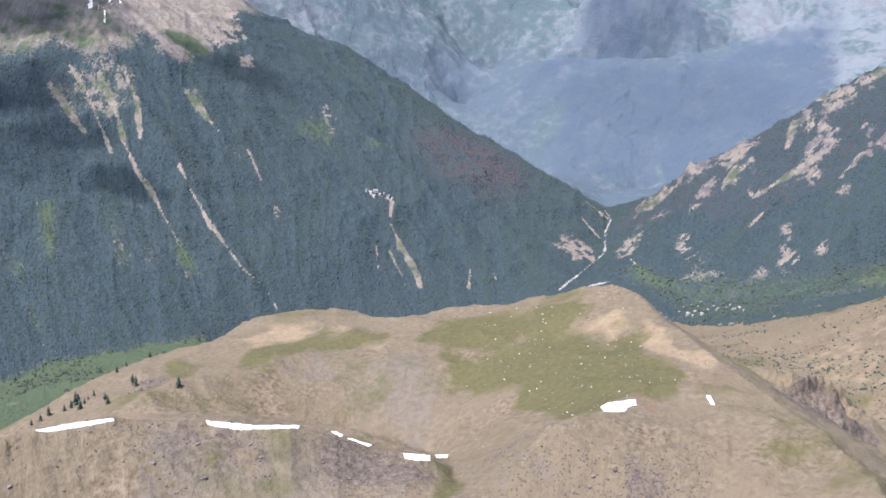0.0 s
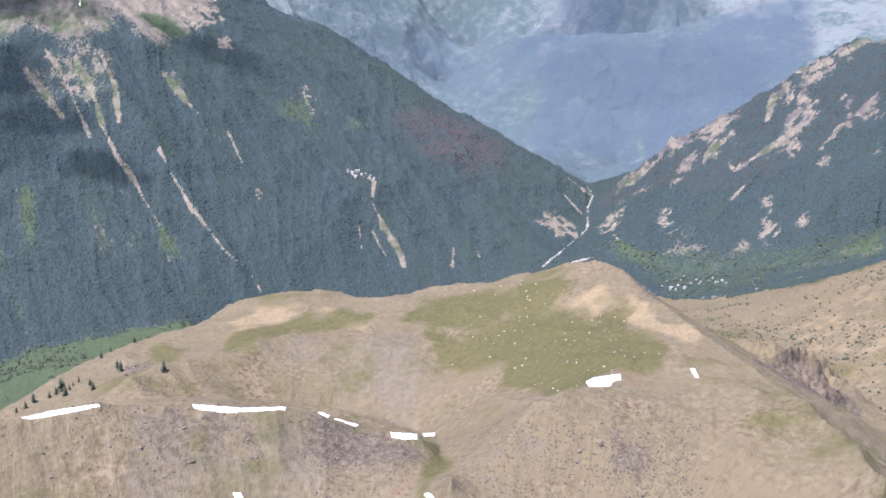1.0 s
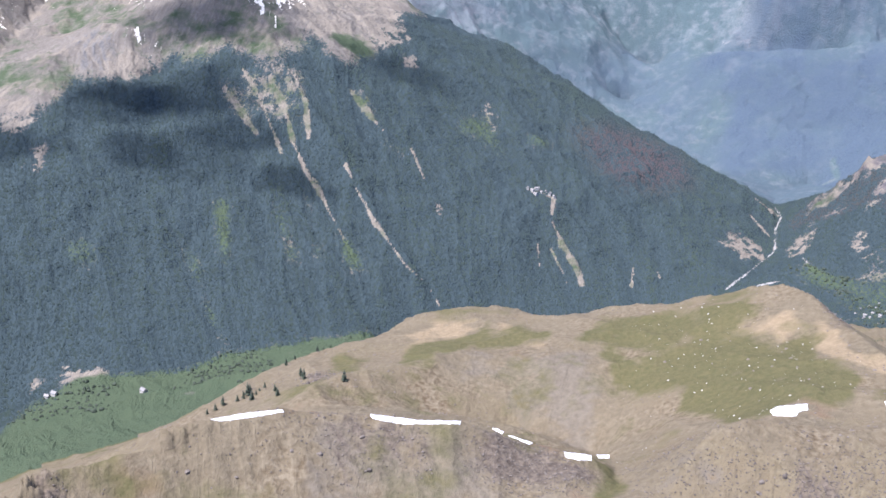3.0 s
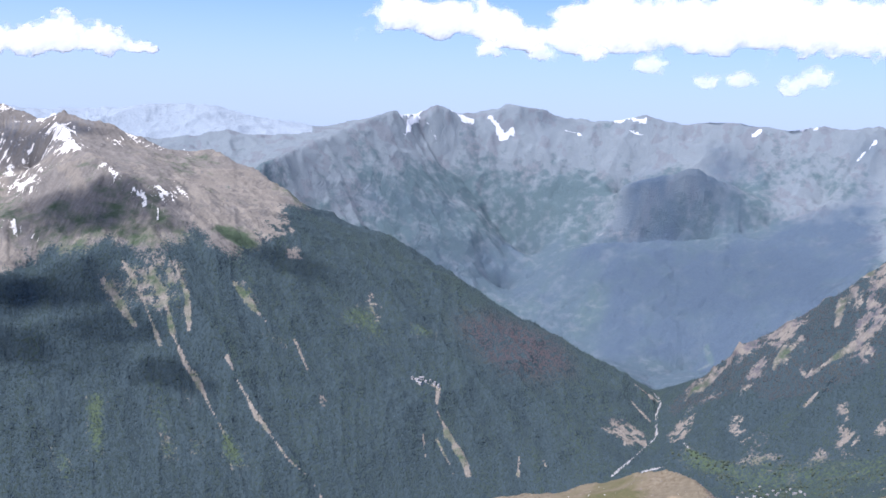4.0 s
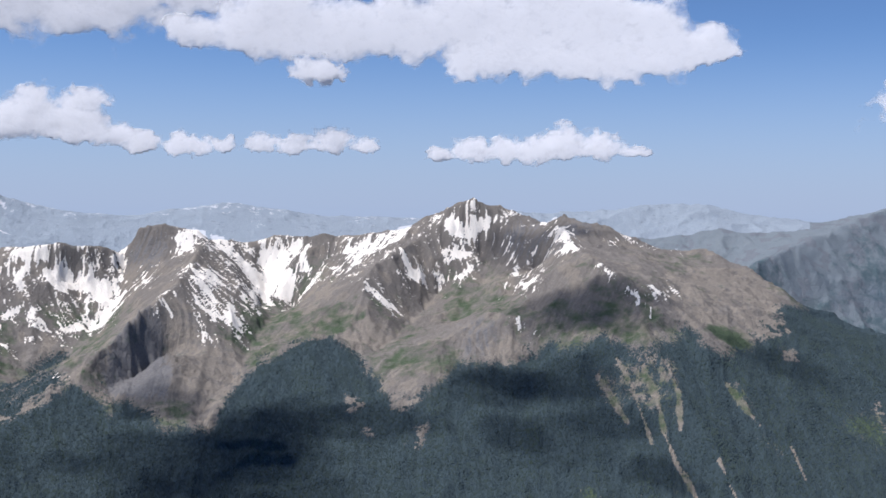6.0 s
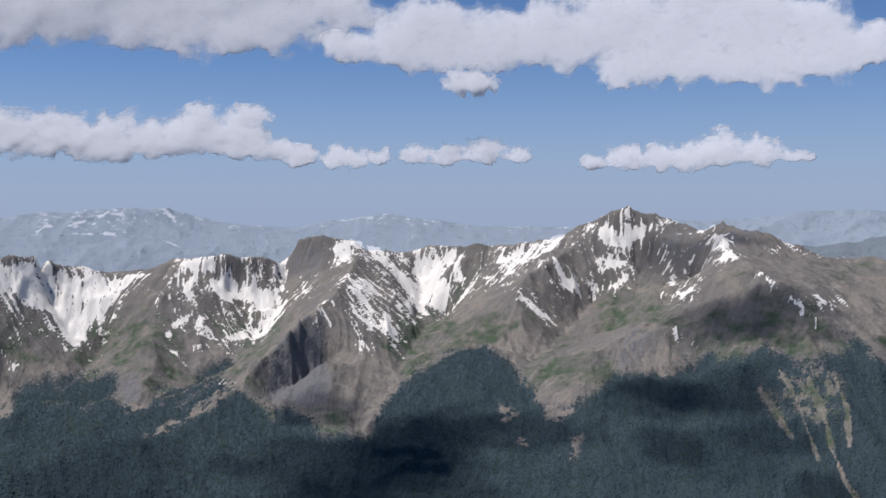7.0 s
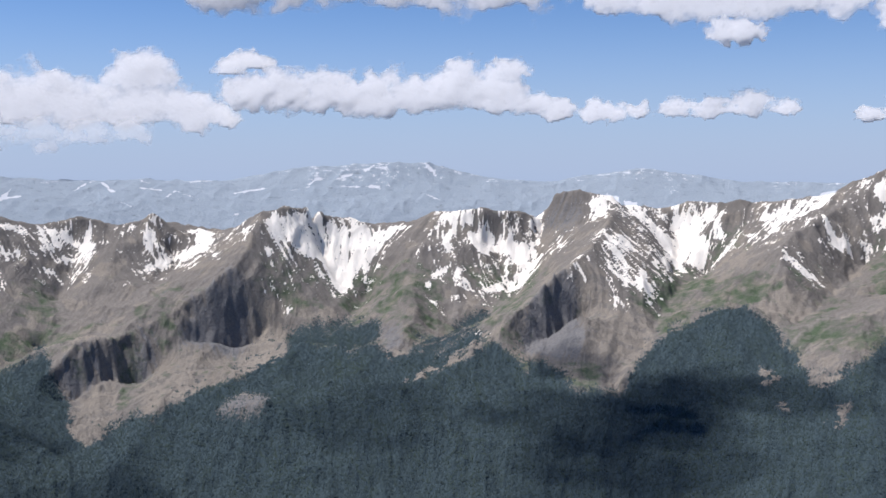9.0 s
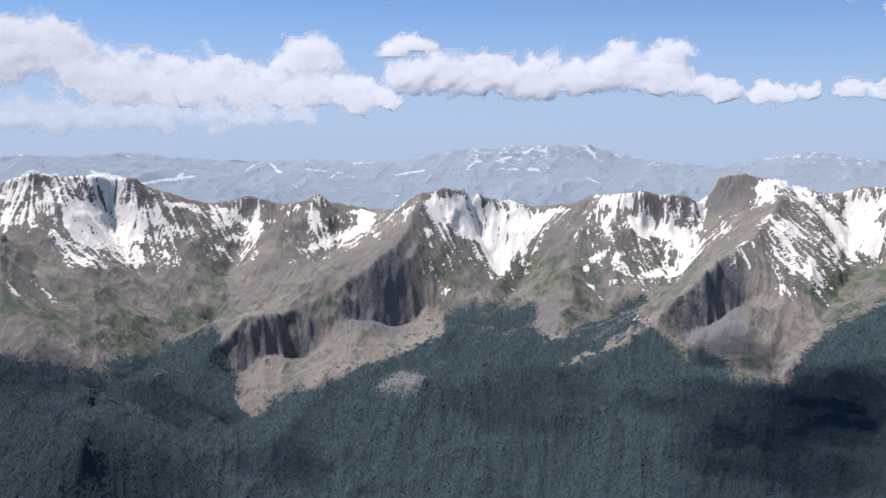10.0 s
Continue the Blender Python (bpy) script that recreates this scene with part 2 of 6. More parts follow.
def relief(cols=1440, rows=768):
    """Heights on a ring grid round the summit: a sheet stretched over crests and valley lines."""
    fixed = np.concatenate([sampled(p) for _, p in LINES])
    ring = np.arange(-180, 180, 0.2)
    fixed = np.concatenate([fixed] + [np.stack([ring, 0 * ring + r, 0 * ring + z], 1) for r, z in RINGS])
    z = None
    for div in (16, 8, 4, 2, 1):
        nc, nr = cols // div, rows // div
        ca = np.round((fixed[:, 0] + 180) / 360 * nc).astype(int) % nc
        cr = np.clip(np.round(np.log(fixed[:, 1] / R0) / math.log(R1 / R0) * (nr - 1)).astype(int), 0, nr - 1)
        s, n = np.zeros((nr, nc)), np.zeros((nr, nc))
        np.add.at(s, (cr, ca), fixed[:, 2])
        np.add.at(n, (cr, ca), 1)
        held = n > 0
        s = s / np.maximum(n, 1)
        if z is None:
            z = np.full((nr, nc), -400.0)
        else:
            z = np.repeat(np.repeat(z, 2, 0), 2, 1)
        z[held] = s[held]
        wr = (2 * math.pi / nc) / (math.log(R1 / R0) / (nr - 1))
        wr = wr * wr
        for _ in range(700 if div > 4 else 200 if div > 1 else 70):
            up, dn = np.vstack([z[:1], z[:-1]]), np.vstack([z[1:], z[-1:]])
            new_z = (np.roll(z, 1, 1) + np.roll(z, -1, 1) + wr * (up + dn)) / (2 + 2 * wr)
            z = np.where(held, s, new_z)
    return z


def heights_at(z, az, r):
    """Bilinear reading of the ring grid."""
    nr, nc = z.shape
    u = ((az + 180) / 360 * nc) % nc
    v = np.clip(np.log(r / R0) / math.log(R1 / R0) * (nr - 1), 0, nr - 1.001)
    u0, v0 = np.floor(u).astype(int), np.floor(v).astype(int)
    fu, fv = u - u0, v - v0
    u0, u1 = u0 % nc, (u0 + 1) % nc
    return (z[v0, u0] * (1 - fu) + z[v0, u1] * fu) * (1 - fv) + (z[v0 + 1, u0] * (1 - fu) + z[v0 + 1, u1] * fu) * fv


SHEET = relief()


def slope_of(az, r):
    d = 0.004
    r = np.maximum(r, 61)
    h = heights_at(SHEET, az, r)
    return ((heights_at(SHEET, az, r * (1 + d)) - h) / (r * d), (heights_at(SHEET, az + math.degrees(d), r) - h) / (r * d))


def raised(az, r):
    """Height of the land against the camera, with spurs and roughness."""
    a = np.radians(az)
    x, y = r * np.sin(a), r * np.cos(a)
    base = heights_at(SHEET, az, np.maximum(r, 60))
    base = np.where(r < 60, -1.7 + (base + 1.7) * np.clip((r - 1.5) / 58.5, 0, 1), base)
    far = np.clip((r - 900) / 900, 0, 1)
    wx, wy = fbm(x / 400, y / 400, 3, 3) - 0.5, fbm(x / 400, y / 400, 7, 3) - 0.5
    rough = (ridged((x + 160 * wx) / 420, (y + 160 * wy) / 420, 11, 6, 0.5) - 0.42) * 40
    fine = (fbm(x / 60, y / 60, 23, 5, 0.55) - 0.5) * 7 + (ridged((x + 60 * wx) / 110, (y + 60 * wy) / 110, 29, 5, 0.5) - 0.42) * 15
    near = (fbm(x / 90, y / 90, 31, 6, 0.5) - 0.5) * 8 + (ridged((x + 30 * wx) / 48, (y + 30 * wy) / 48, 41, 5) - 0.42) * 5
    near = near + (ridged(az * 0.45 + 3 * wx, np.log(r) * 8 + 3 * wy, 43, 4) - 0.45) * 1.2
    crag = np.exp(-((az - 62.6) / 2.4) ** 2 - ((np.log(r) - math.log(765)) / 0.09) ** 2)
    near = near + crag * (ridged(x / 34, y / 34, 47, 5, 0.6) - 0.3) * 52
    crag = np.exp(-((az - 8.8) / 2.4) ** 2 - ((np.log(r) - math.log(374)) / 0.05) ** 2)
    near = near + crag * (ridged(x / 13, y / 13, 48, 5, 0.6) - 0.3) * 17
    steep = np.clip((np.hypot(*slope_of(az, r)) - 0.75) / 0.5, 0, 1)
    rough = rough + steep * (ridged((x + 40 * wx) / 70, (y + 40 * wy) / 70, 51, 5) - 0.45) * 22
    rough = rough + (0.25 + steep) * np.clip((3700 - r) / 200, 0, 1) * (ridged(az * 1.1 + 2.5 * wx, np.log(r) * 7 + wy, 91, 4) - 0.45) * np.where(r > 3050, 10, 20)
    floor = np.clip((base + 820) / 160, 0.04, 1)  # the valley floor is smooth
    start = np.clip((r - 20) / 200, 0, 1)
    calm = 1 - 0.35 * np.clip((r - 3700) / 300, 0, 1) * np.clip((20 - az) / 8, 0, 1)
    rough, fine = rough * calm, fine * calm
    base = base - 260 * np.clip((r - np.interp(az, [31, 40], [4475, 4735])) / np.interp(az, [31, 40], [220, 120]), 0, 1)
    return base + far * floor * (rough + fine) + (1 - far) * near * start


# ---- end of relief ----
def spaced():
    rows = [[0.01], np.geomspace(0.3, 250, 30)[:-1], np.geomspace(250, 900, 220)[:-1], np.geomspace(900, 1750, 60)[:-1],
            np.geomspace(1750, 3750, 360)[:-1], np.geomspace(3750, 4880, 110)]
    cols = [np.arange(-46, 72, 0.08), np.arange(72, 314, 2.0)]
    return np.concatenate(cols), np.concatenate(rows)


AZ, RR = spaced()
GA, GR = np.meshgrid(AZ, RR)
GZ = raised((GA + 180) % 360 - 180, GR)


def blurred(m, n):
    for _ in range(2):
        for axis in (0, 1):
            c = np.cumsum(np.pad(m, [(n + 1, n) if i == axis else (0, 0) for i in (0, 1)], mode="edge"), axis=axis)
            m = (np.take(c, range(2 * n + 1, c.shape[axis]), axis) - np.take(c, range(0, c.shape[axis] - 2 * n - 1), axis)) / (2 * n + 1)
    return m


DROW, DCOL = np.gradient(RR)[:, None], np.gradient(np.radians(AZ))[None, :] * RR[:, None]


def washed(z, grain, steps, stride, seed):
    """Noise drawn out along the fall line of the land, -1 to 1: runnels, scree tracks and gullies."""
    soft = blurred(z, 3)
    down_r, down_a = -np.gradient(soft, axis=0) / DROW, -np.gradient(soft, axis=1) / DCOL
    pull = np.hypot(down_r, down_a) + 1e-4
    down_r, down_a = (down_r / pull / DROW * GR).astype(np.float32), (down_a / pull / DCOL * GR).astype(np.float32)
    speck = blurred(np.random.default_rng(seed).normal(0, 1, z.shape), grain).astype(np.float32)
    ii, jj = np.meshgrid(np.arange(z.shape[0], dtype=np.float32), np.arange(z.shape[1], dtype=np.float32), indexing="ij")
    total = speck.copy()
    for way in (stride, -stride):
        p, q = ii.copy(), jj.copy()
        for _ in range(steps):
            pi, qi = p.astype(np.int32), q.astype(np.int32)
            p = np.clip(p + way * down_r[pi, qi], 0, z.shape[0] - 1)
            q = np.clip(q + way * down_a[pi, qi], 0, z.shape[1] - 1)
            total += speck[p.astype(np.int32), q.astype(np.int32)]
    total /= total[:, AZ < 71].std()
    return np.clip(total / 2.2, -1, 1)


FALL = np.clip(np.hypot(np.gradient(GZ, axis=0) / DROW, np.gradient(GZ, axis=1) / DCOL) / 0.5, 0, 1.4)
WASH2 = washed(GZ, 3, 22, 0.0032, 201)
OPEN = np.clip((GR - 200) / 200, 0, 1) * (GA < 72) * np.clip((4100 - GR) / 500, 0.12, 1)
GZ = GZ + OPEN * FALL * WASH2 * np.where(GR > 3050, 0.0014, 0.0022) * np.where(GR < 1000, 0.5, 1) * GR
WASH = washed(GZ, 0, 10, 0.0022, 202)
GZ = GZ + OPEN * FALL * blurred(WASH, 1) * 0.0008 * np.where(GR < 1000, 0.15, 1) * GR


def height(az, r):
    """Height of the finished land against the camera."""
    i = np.clip(np.searchsorted(RR, r) - 1, 0, len(RR) - 2)
    j = np.clip(np.searchsorted(AZ, az) - 1, 0, len(AZ) - 2)
    fi, fj = (r - RR[i]) / (RR[i + 1] - RR[i]), (az - AZ[j]) / (AZ[j + 1] - AZ[j])
    return (GZ[i, j] * (1 - fj) + GZ[i, j + 1] * fj) * (1 - fi) + (GZ[i + 1, j] * (1 - fj) + GZ[i + 1, j + 1] * fj) * fi

GX, GY = GR * np.sin(np.radians(GA)), GR * np.cos(np.radians(GA))


# ---- materials ----
def attr(nt, name):
    n = nt.nodes.new("ShaderNodeAttribute")
    n.attribute_name = name
    return n.outputs["Fac"]


def mixed(nt, fac, a, b):
    n = nt.nodes.new("ShaderNodeMix")
    n.data_type = "RGBA"
    for sock, v in ((n.inputs[0], fac), (n.inputs[6], a), (n.inputs[7], b)):
        if isinstance(v, (tuple, float, int)):
            sock.default_value = (*v, 1) if isinstance(v, tuple) else v
        else:
            nt.links.new(v, sock)
    return n.outputs[2]


def noisy(nt, scale, detail=6, rough=0.6):
    tc = nt.nodes.new("ShaderNodeTexCoord")
    n = nt.nodes.new("ShaderNodeTexNoise")
    n.inputs["Scale"].default_value, n.inputs["Detail"].default_value, n.inputs["Roughness"].default_value = scale, detail, rough
    nt.links.new(tc.outputs["Object"], n.inputs["Vector"])
    return n.outputs[0]


def calc(nt, op, a, b, clamp=False):
    n = nt.nodes.new("ShaderNodeMath")
    n.operation, n.use_clamp = op, clamp
    for sock, v in zip(n.inputs, (a, b)):
        if isinstance(v, (float, int)):
            sock.default_value = v
        else:
            nt.links.new(v, sock)
    return n.outputs[0]


def edged(nt, mask, grain, spread=0.5, hard=6.0):
    """A mask whose edge is broken up by a grain."""
    g = calc(nt, "MULTIPLY", calc(nt, "SUBTRACT", grain, 0.5), spread * 2)
    m = calc(nt, "SUBTRACT", calc(nt, "ADD", mask, g), 0.5)
    return calc(nt, "ADD", calc(nt, "MULTIPLY", m, hard), 0.5, True)


def land(name, rock, rock2, grass, grass2, forest, forest2, snow, scree, scree2, grain=0.03, bump=3.0, extra=(), drawn=0.6, soil=None, lined=0.25, crisp=5.0, dim=1.0):
    rock, rock2, scree, scree2, soil = (c and tuple(dim * v for v in c) for c in (rock, rock2, scree, scree2, soil))
    extra = [(key, tuple(dim * v for v in one), tuple(dim * v for v in two)) for key, one, two in extra]
    m = bpy.data.materials.new(name)
    m.use_nodes = True
    nt = m.node_tree
    b = nt.nodes["Principled BSDF"]
    b.inputs["Roughness"].default_value = 0.95
    b.inputs["Specular IOR Level"].default_value = 0.1
    n1, n2, n3 = noisy(nt, grain), noisy(nt, grain * 5, 5, 0.65), noisy(nt, grain * 0.25, 4)
    flow, broad = attr(nt, "wash"), attr(nt, "wash_broad")
    both = calc(nt, "ADD", calc(nt, "MULTIPLY", flow, drawn), calc(nt, "MULTIPLY", n1, 1 - drawn))
    spot = calc(nt, "ADD", calc(nt, "MULTIPLY", calc(nt, "SUBTRACT", n2, 0.5), 4.0 if soil else 2.6), 0.5, True)
    stria = calc(nt, "ADD", calc(nt, "MULTIPLY", calc(nt, "SUBTRACT", broad, 0.5), 1.6), 0.4, True)
    blot = calc(nt, "ADD", calc(nt, "MULTIPLY", calc(nt, "SUBTRACT", both, 0.5), 2.2), 0.5, True)
    c = mixed(nt, blot, rock, mixed(nt, spot, rock, rock2))
    c = mixed(nt, edged(nt, attr(nt, "scree"), both, 0.8, 4.0), c, mixed(nt, spot, scree, scree2))
    if soil:
        tone = calc(nt, "ADD", calc(nt, "MULTIPLY", calc(nt, "SUBTRACT", noisy(nt, 0.022, 7, 0.68), 0.52), 4.5), 0.25, True)
        c = mixed(nt, tone, c, mixed(nt, spot, soil, rock2))
    c = mixed(nt, calc(nt, "MULTIPLY", stria, lined), c, tuple(0.5 * v for v in rock))
    for key, one, two in extra:
        c = mixed(nt, edged(nt, attr(nt, key), both if key == "crags_and_shade" else n1, 1.0, 3.0), c, mixed(nt, spot, one, two))
    c = mixed(nt, edged(nt, attr(nt, "grass"), calc(nt, "ADD", calc(nt, "MULTIPLY", n1, 0.6), calc(nt, "MULTIPLY", n3, 0.4)), 1.1, 2.2), c, mixed(nt, calc(nt, "MULTIPLY", calc(nt, "ADD", spot, n3), 0.5), grass, grass2))
    c = mixed(nt, edged(nt, attr(nt, "forest"), n2, 0.14 * crisp, crisp), c, mixed(nt, spot, forest, forest2))
    c = mixed(nt, edged(nt, attr(nt, "snow"), calc(nt, "ADD", calc(nt, "MULTIPLY", n1, 0.6), calc(nt, "MULTIPLY", n2, 0.4)), 1.5, 8.0), c, snow)
    nt.links.new(c, b.inputs["Base Color"])
    bp = nt.nodes.new("ShaderNodeBump")
    bp.inputs["Strength"].default_value, bp.inputs["Distance"].default_value = 1.0, bump
    nt.links.new(calc(nt, "ADD", calc(nt, "ADD", calc(nt, "MULTIPLY", both, 0.5), calc(nt, "MULTIPLY", n2, 0.8)), calc(nt, "MULTIPLY", stria, -0.4 * lined)), bp.inputs["Height"])
    nt.links.new(bp.outputs[0], b.inputs["Normal"])
    return m


NEAR = land("alpine_turf_and_stones", (0.158, 0.130, 0.087), (0.25, 0.208, 0.143), (0.078, 0.080, 0.036), (0.138, 0.118, 0.06),
            (0.03, 0.05, 0.02), (0.05, 0.07, 0.03), (0.85, 0.86, 0.88), (0.215, 0.18, 0.118), (0.155, 0.125, 0.08), 0.06, 1.5,
            (("grey", (0.158, 0.134, 0.102), (0.195, 0.167, 0.128)), ("pale", (0.30, 0.235, 0.15), (0.245, 0.19, 0.12)),
             ("dry", (0.215, 0.148, 0.096), (0.185, 0.132, 0.086)), ("crags_and_shade", (0.088, 0.071, 0.058), (0.188, 0.154, 0.120))), 0.28, (0.118, 0.086, 0.052), 0.0, dim=0.92)
# the two forest colours have the blue of distance haze mixed in
MID = land("wooded_mountainside", (0.172, 0.155, 0.136), (0.295, 0.264, 0.228), (0.060, 0.088, 0.053), (0.088, 0.110, 0.064),
           (0.042, 0.061, 0.070), (0.052, 0.072, 0.077), (0.92, 0.85, 0.74), (0.285, 0.250, 0.205), (0.215, 0.188, 0.155), 0.03, 6.0,
           (("stones", (0.30, 0.295, 0.285), (0.36, 0.35, 0.34)), ("dry", (0.13, 0.113, 0.118), (0.10, 0.098, 0.108)),
            # darker cliff rock, with some of the faces' shade put into the colour
            ("crags_and_shade", (0.135, 0.132, 0.132), (0.21, 0.2, 0.19))))
# distance haze is painted into these pale blue, low-contrast base colours
FAR = land("haze_tinted_mountainside", (0.185, 0.214, 0.232), (0.23, 0.255, 0.268), (0.088, 0.126, 0.142), (0.112, 0.154, 0.162),
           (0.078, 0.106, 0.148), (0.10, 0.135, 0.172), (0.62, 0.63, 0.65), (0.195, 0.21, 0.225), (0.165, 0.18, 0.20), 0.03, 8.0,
           # bare doubles as the painted haze colour of the farthest ranges
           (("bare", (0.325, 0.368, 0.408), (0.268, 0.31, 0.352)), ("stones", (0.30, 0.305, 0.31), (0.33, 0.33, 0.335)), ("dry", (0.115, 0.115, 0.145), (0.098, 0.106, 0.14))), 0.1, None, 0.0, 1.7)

# ---- the land, mountain by mountain ----
OWNERS = [
    ("grassy_hill", NEAR, "hill lip lip_left bowl_rim knob hollow hill_right crag ravine near_foot slope_r", "brown and green alpine hill with stony slopes", "hill"),
    ("ground", MID, "meadow_l river village floor_west floor_mid behind ring_back", "", ""),
    ("forested_mountain", MID, "peak_e east_shoulder peak_f peak_f_back buttress_g foot_g", "steep mountain with dark conifer forest and bare gullies", "mountain"),
    ("snowy_mountain_range", MID, "snow_left snow_mid snow_right spur_k spur_a spur_left basin_a basin_k basin_left foot_k cliff_k foot_a fan_edge spur_dome basin_dome basin_de spur_x rib_1 rib_2 rib_3 rib_4 rib_5 rib_6 bowl_1 bowl_2 bowl_3 bowl_4 bowl_5 bowl_6 bowl_7", "grey rocky mountain range streaked with melting snow", "mountain range"),
    ("wooded_mountain", MID, "mount_r", "wooded mountain with pale eroded gullies above the valley", "mountain"),
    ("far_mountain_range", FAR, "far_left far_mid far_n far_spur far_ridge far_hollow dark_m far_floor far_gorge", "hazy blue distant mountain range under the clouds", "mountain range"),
]


def owner_grid():
    """For each cell of the land, which mountain it belongs to."""
    best, own = np.full((len(RR) // 3 + 1, len(AZ) // 3 + 1), 1e9), np.zeros((len(RR) // 3 + 1, len(AZ) // 3 + 1), int)
    lr, a = np.log(RR[::3])[:, None], np.radians(AZ[::3])[None, :]
    best, own = best[:lr.shape[0], :a.shape[1]], own[:lr.shape[0], :a.shape[1]]
    for name, pts in LINES:
        k = next(i for i, o in enumerate(OWNERS) if name in o[2].split())
        for az, r, _ in sampled(pts, 0.03):
            da = (a - radians(az) + math.pi) % (2 * math.pi) - math.pi
            near = np.flatnonzero(np.abs(da[0]) < 0.5)
            d = da[:, near] ** 2 + (lr - math.log(r)) ** 2
            sub = best[:, near]
            hit = d < sub
            sub[hit] = d[hit]
            best[:, near] = sub
            o = own[:, near]
            o[hit] = k
            own[:, near] = o
    own = np.repeat(np.repeat(own, 3, 0), 3, 1)[:len(RR), :len(AZ)]
    own[RR < 300] = 0
    own[(own == 1) & (RR[:, None] > 3050) & (AZ[None, :] > 30) & (AZ[None, :] < 72)] = 5
    return own


OWN = owner_grid()
NOISE = fbm(GX / 150, GY / 150, 61, 5)
NOISE2 = fbm(GX / 45, GY / 45, 71, 5)
dz_r = np.gradient(GZ, axis=0) / np.gradient(RR)[:, None]
dz_a = np.gradient(GZ, axis=1) / (np.gradient(np.radians(AZ))[None, :] * RR[:, None])
SLOPE = np.hypot(dz_r, dz_a)


def ramp(v, lo, hi):
    return np.clip((v - lo) / (hi - lo), 0, 1)


PATCH, PATCH2 = fbm(GX / 260, GY / 260, 101, 5, 0.6), fbm(GX / 200, GY / 200, 103, 5, 0.6)
PATCH3 = fbm(GX / 70, GY / 70, 109, 5, 0.55)
HIGH = GZ + (NOISE - 0.5) * 60
EL = np.degrees(np.arctan2(GZ, GR))
SEEN = EL >= np.maximum.accumulate(EL, axis=0) - 0.02


def sighted(az, el):
    """The point of the land in line with a heading and an elevation from the summit: heading and distance."""
    col = EL[:, int(np.argmin(np.abs(AZ - az)))]
    start = 30
    over = np.flatnonzero(col[start:] >= el)
    k = (over[0] if len(over) else int(np.argmax(col[start:]))) + start
    lo, hi = col[k - 1], col[k]
    f = 0.5 if hi <= lo or not len(over) else (el - lo) / (hi - lo)
    return az, float(RR[k - 1] * (RR[k] / RR[k - 1]) ** min(1, max(0, f)))


def densified(points, closed, step=0.25):
    out = []
    for (a0, e0), (a1, e1) in zip(points, points[1:] + points[:1] if closed else points[1:]):
        n = max(1, int(math.hypot(a1 - a0, e1 - e0) / step))
        out += [(a0 + (a1 - a0) * i / n, e0 + (e1 - e0) * i / n) for i in range(n)]
    return out if closed else out + [points[-1]]


MASKS = {k: np.zeros(GZ.shape) for k in ("forest", "grass", "snow", "bare", "lawn", "dry", "turf", "pale", "grey", "crags_and_shade", "stones", "gully", "wood", "meadow")}
LR = np.log(GR)
CLOSE = np.clip((1100 - GR) / 200, 0, 1)
WOBBLE_A = (fbm(GX / 40, GY / 40, 83, 5, 0.6) - 0.5) * 0.6 * (1 - CLOSE) + (fbm(GX / 28, GY / 28, 84, 4) - 0.5) * 5.0 * CLOSE
WOBBLE_R = (fbm(GX / 50, GY / 50, 89, 4) - 0.5) * 0.012 * (1 - CLOSE) + (fbm(GX / 28, GY / 28, 90, 4) - 0.5) * 0.10 * CLOSE


def area(kind, cover, *points):
    """A patch of one kind of ground, sighted from the summit and laid on the land in plan."""
    ring = [sighted(*p) for p in densified(list(points), True)]
    pa, pr = np.array([p[0] for p in ring]), np.log(np.array([p[1] for p in ring]))
    cols = np.flatnonzero((AZ > pa.min() - 0.5) & (AZ < pa.max() + 0.5))
    rows = np.flatnonzero((np.log(RR) > pr.min() - 0.04) & (np.log(RR) < pr.max() + 0.04))
    box = np.ix_(rows, cols)
    a, r = GA[box] + WOBBLE_A[box], LR[box] + WOBBLE_R[box]
    inside = np.zeros(a.shape, bool)
    qa, qr = np.roll(pa, -1), np.roll(pr, -1)
    for x0, y0, x1, y1 in zip(pa, pr, qa, qr):
        if x0 != x1:
            inside ^= ((x0 > a) != (x1 > a)) & (r < (y1 - y0) * (a - x0) / (x1 - x0) + y0)
    m = MASKS[kind][box]
    MASKS[kind][box] = np.where(inside, np.maximum(m, cover), m)


def streak(kind, width, *points):
    """A gully, track or stream: a line laid on the land."""
    line = [sighted(*p) for p in densified(list(points), False, 0.1)]
    pa, pr = np.radians([p[0] for p in line]), np.log([p[1] for p in line])
    half = radians(width) / 2
    cols = np.flatnonzero((np.radians(AZ) > pa.min() - 3 * half) & (np.radians(AZ) < pa.max() + 3 * half))
    rows = np.flatnonzero((np.log(RR) > pr.min() - 3 * half) & (np.log(RR) < pr.max() + 3 * half))
    box = np.ix_(rows, cols)
    a, r = np.radians(GA[box] + 0.15 * WOBBLE_A[box]), LR[box]
    best = np.full(a.shape, 1e9)
    for x0, y0, x1, y1 in zip(pa, pr, pa[1:], pr[1:]):
        dx, dy = x1 - x0, y1 - y0
        f = np.clip(((a - x0) * dx + (r - y0) * dy) / (dx * dx + dy * dy + 1e-12), 0, 1)
        best = np.minimum(best, np.hypot(a - x0 - f * dx, r - y0 - f * dy))
    if kind == "bare":
        kind, half = "gully", half * 0.62
        MASKS["lawn"][box] = np.maximum(MASKS["lawn"][box], 0.3 * np.clip(1.3 - best / (4.5 * half), 0, 1) * ramp(NOISE2[box], 0.35, 0.6))
    m = np.clip(1.4 - 0.9 * best / (half * np.clip(3.2 * NOISE2[box] - 0.75, 0.12, 1.6)), 0, 1)
    MASKS[kind][box] = np.maximum(MASKS[kind][box], m)


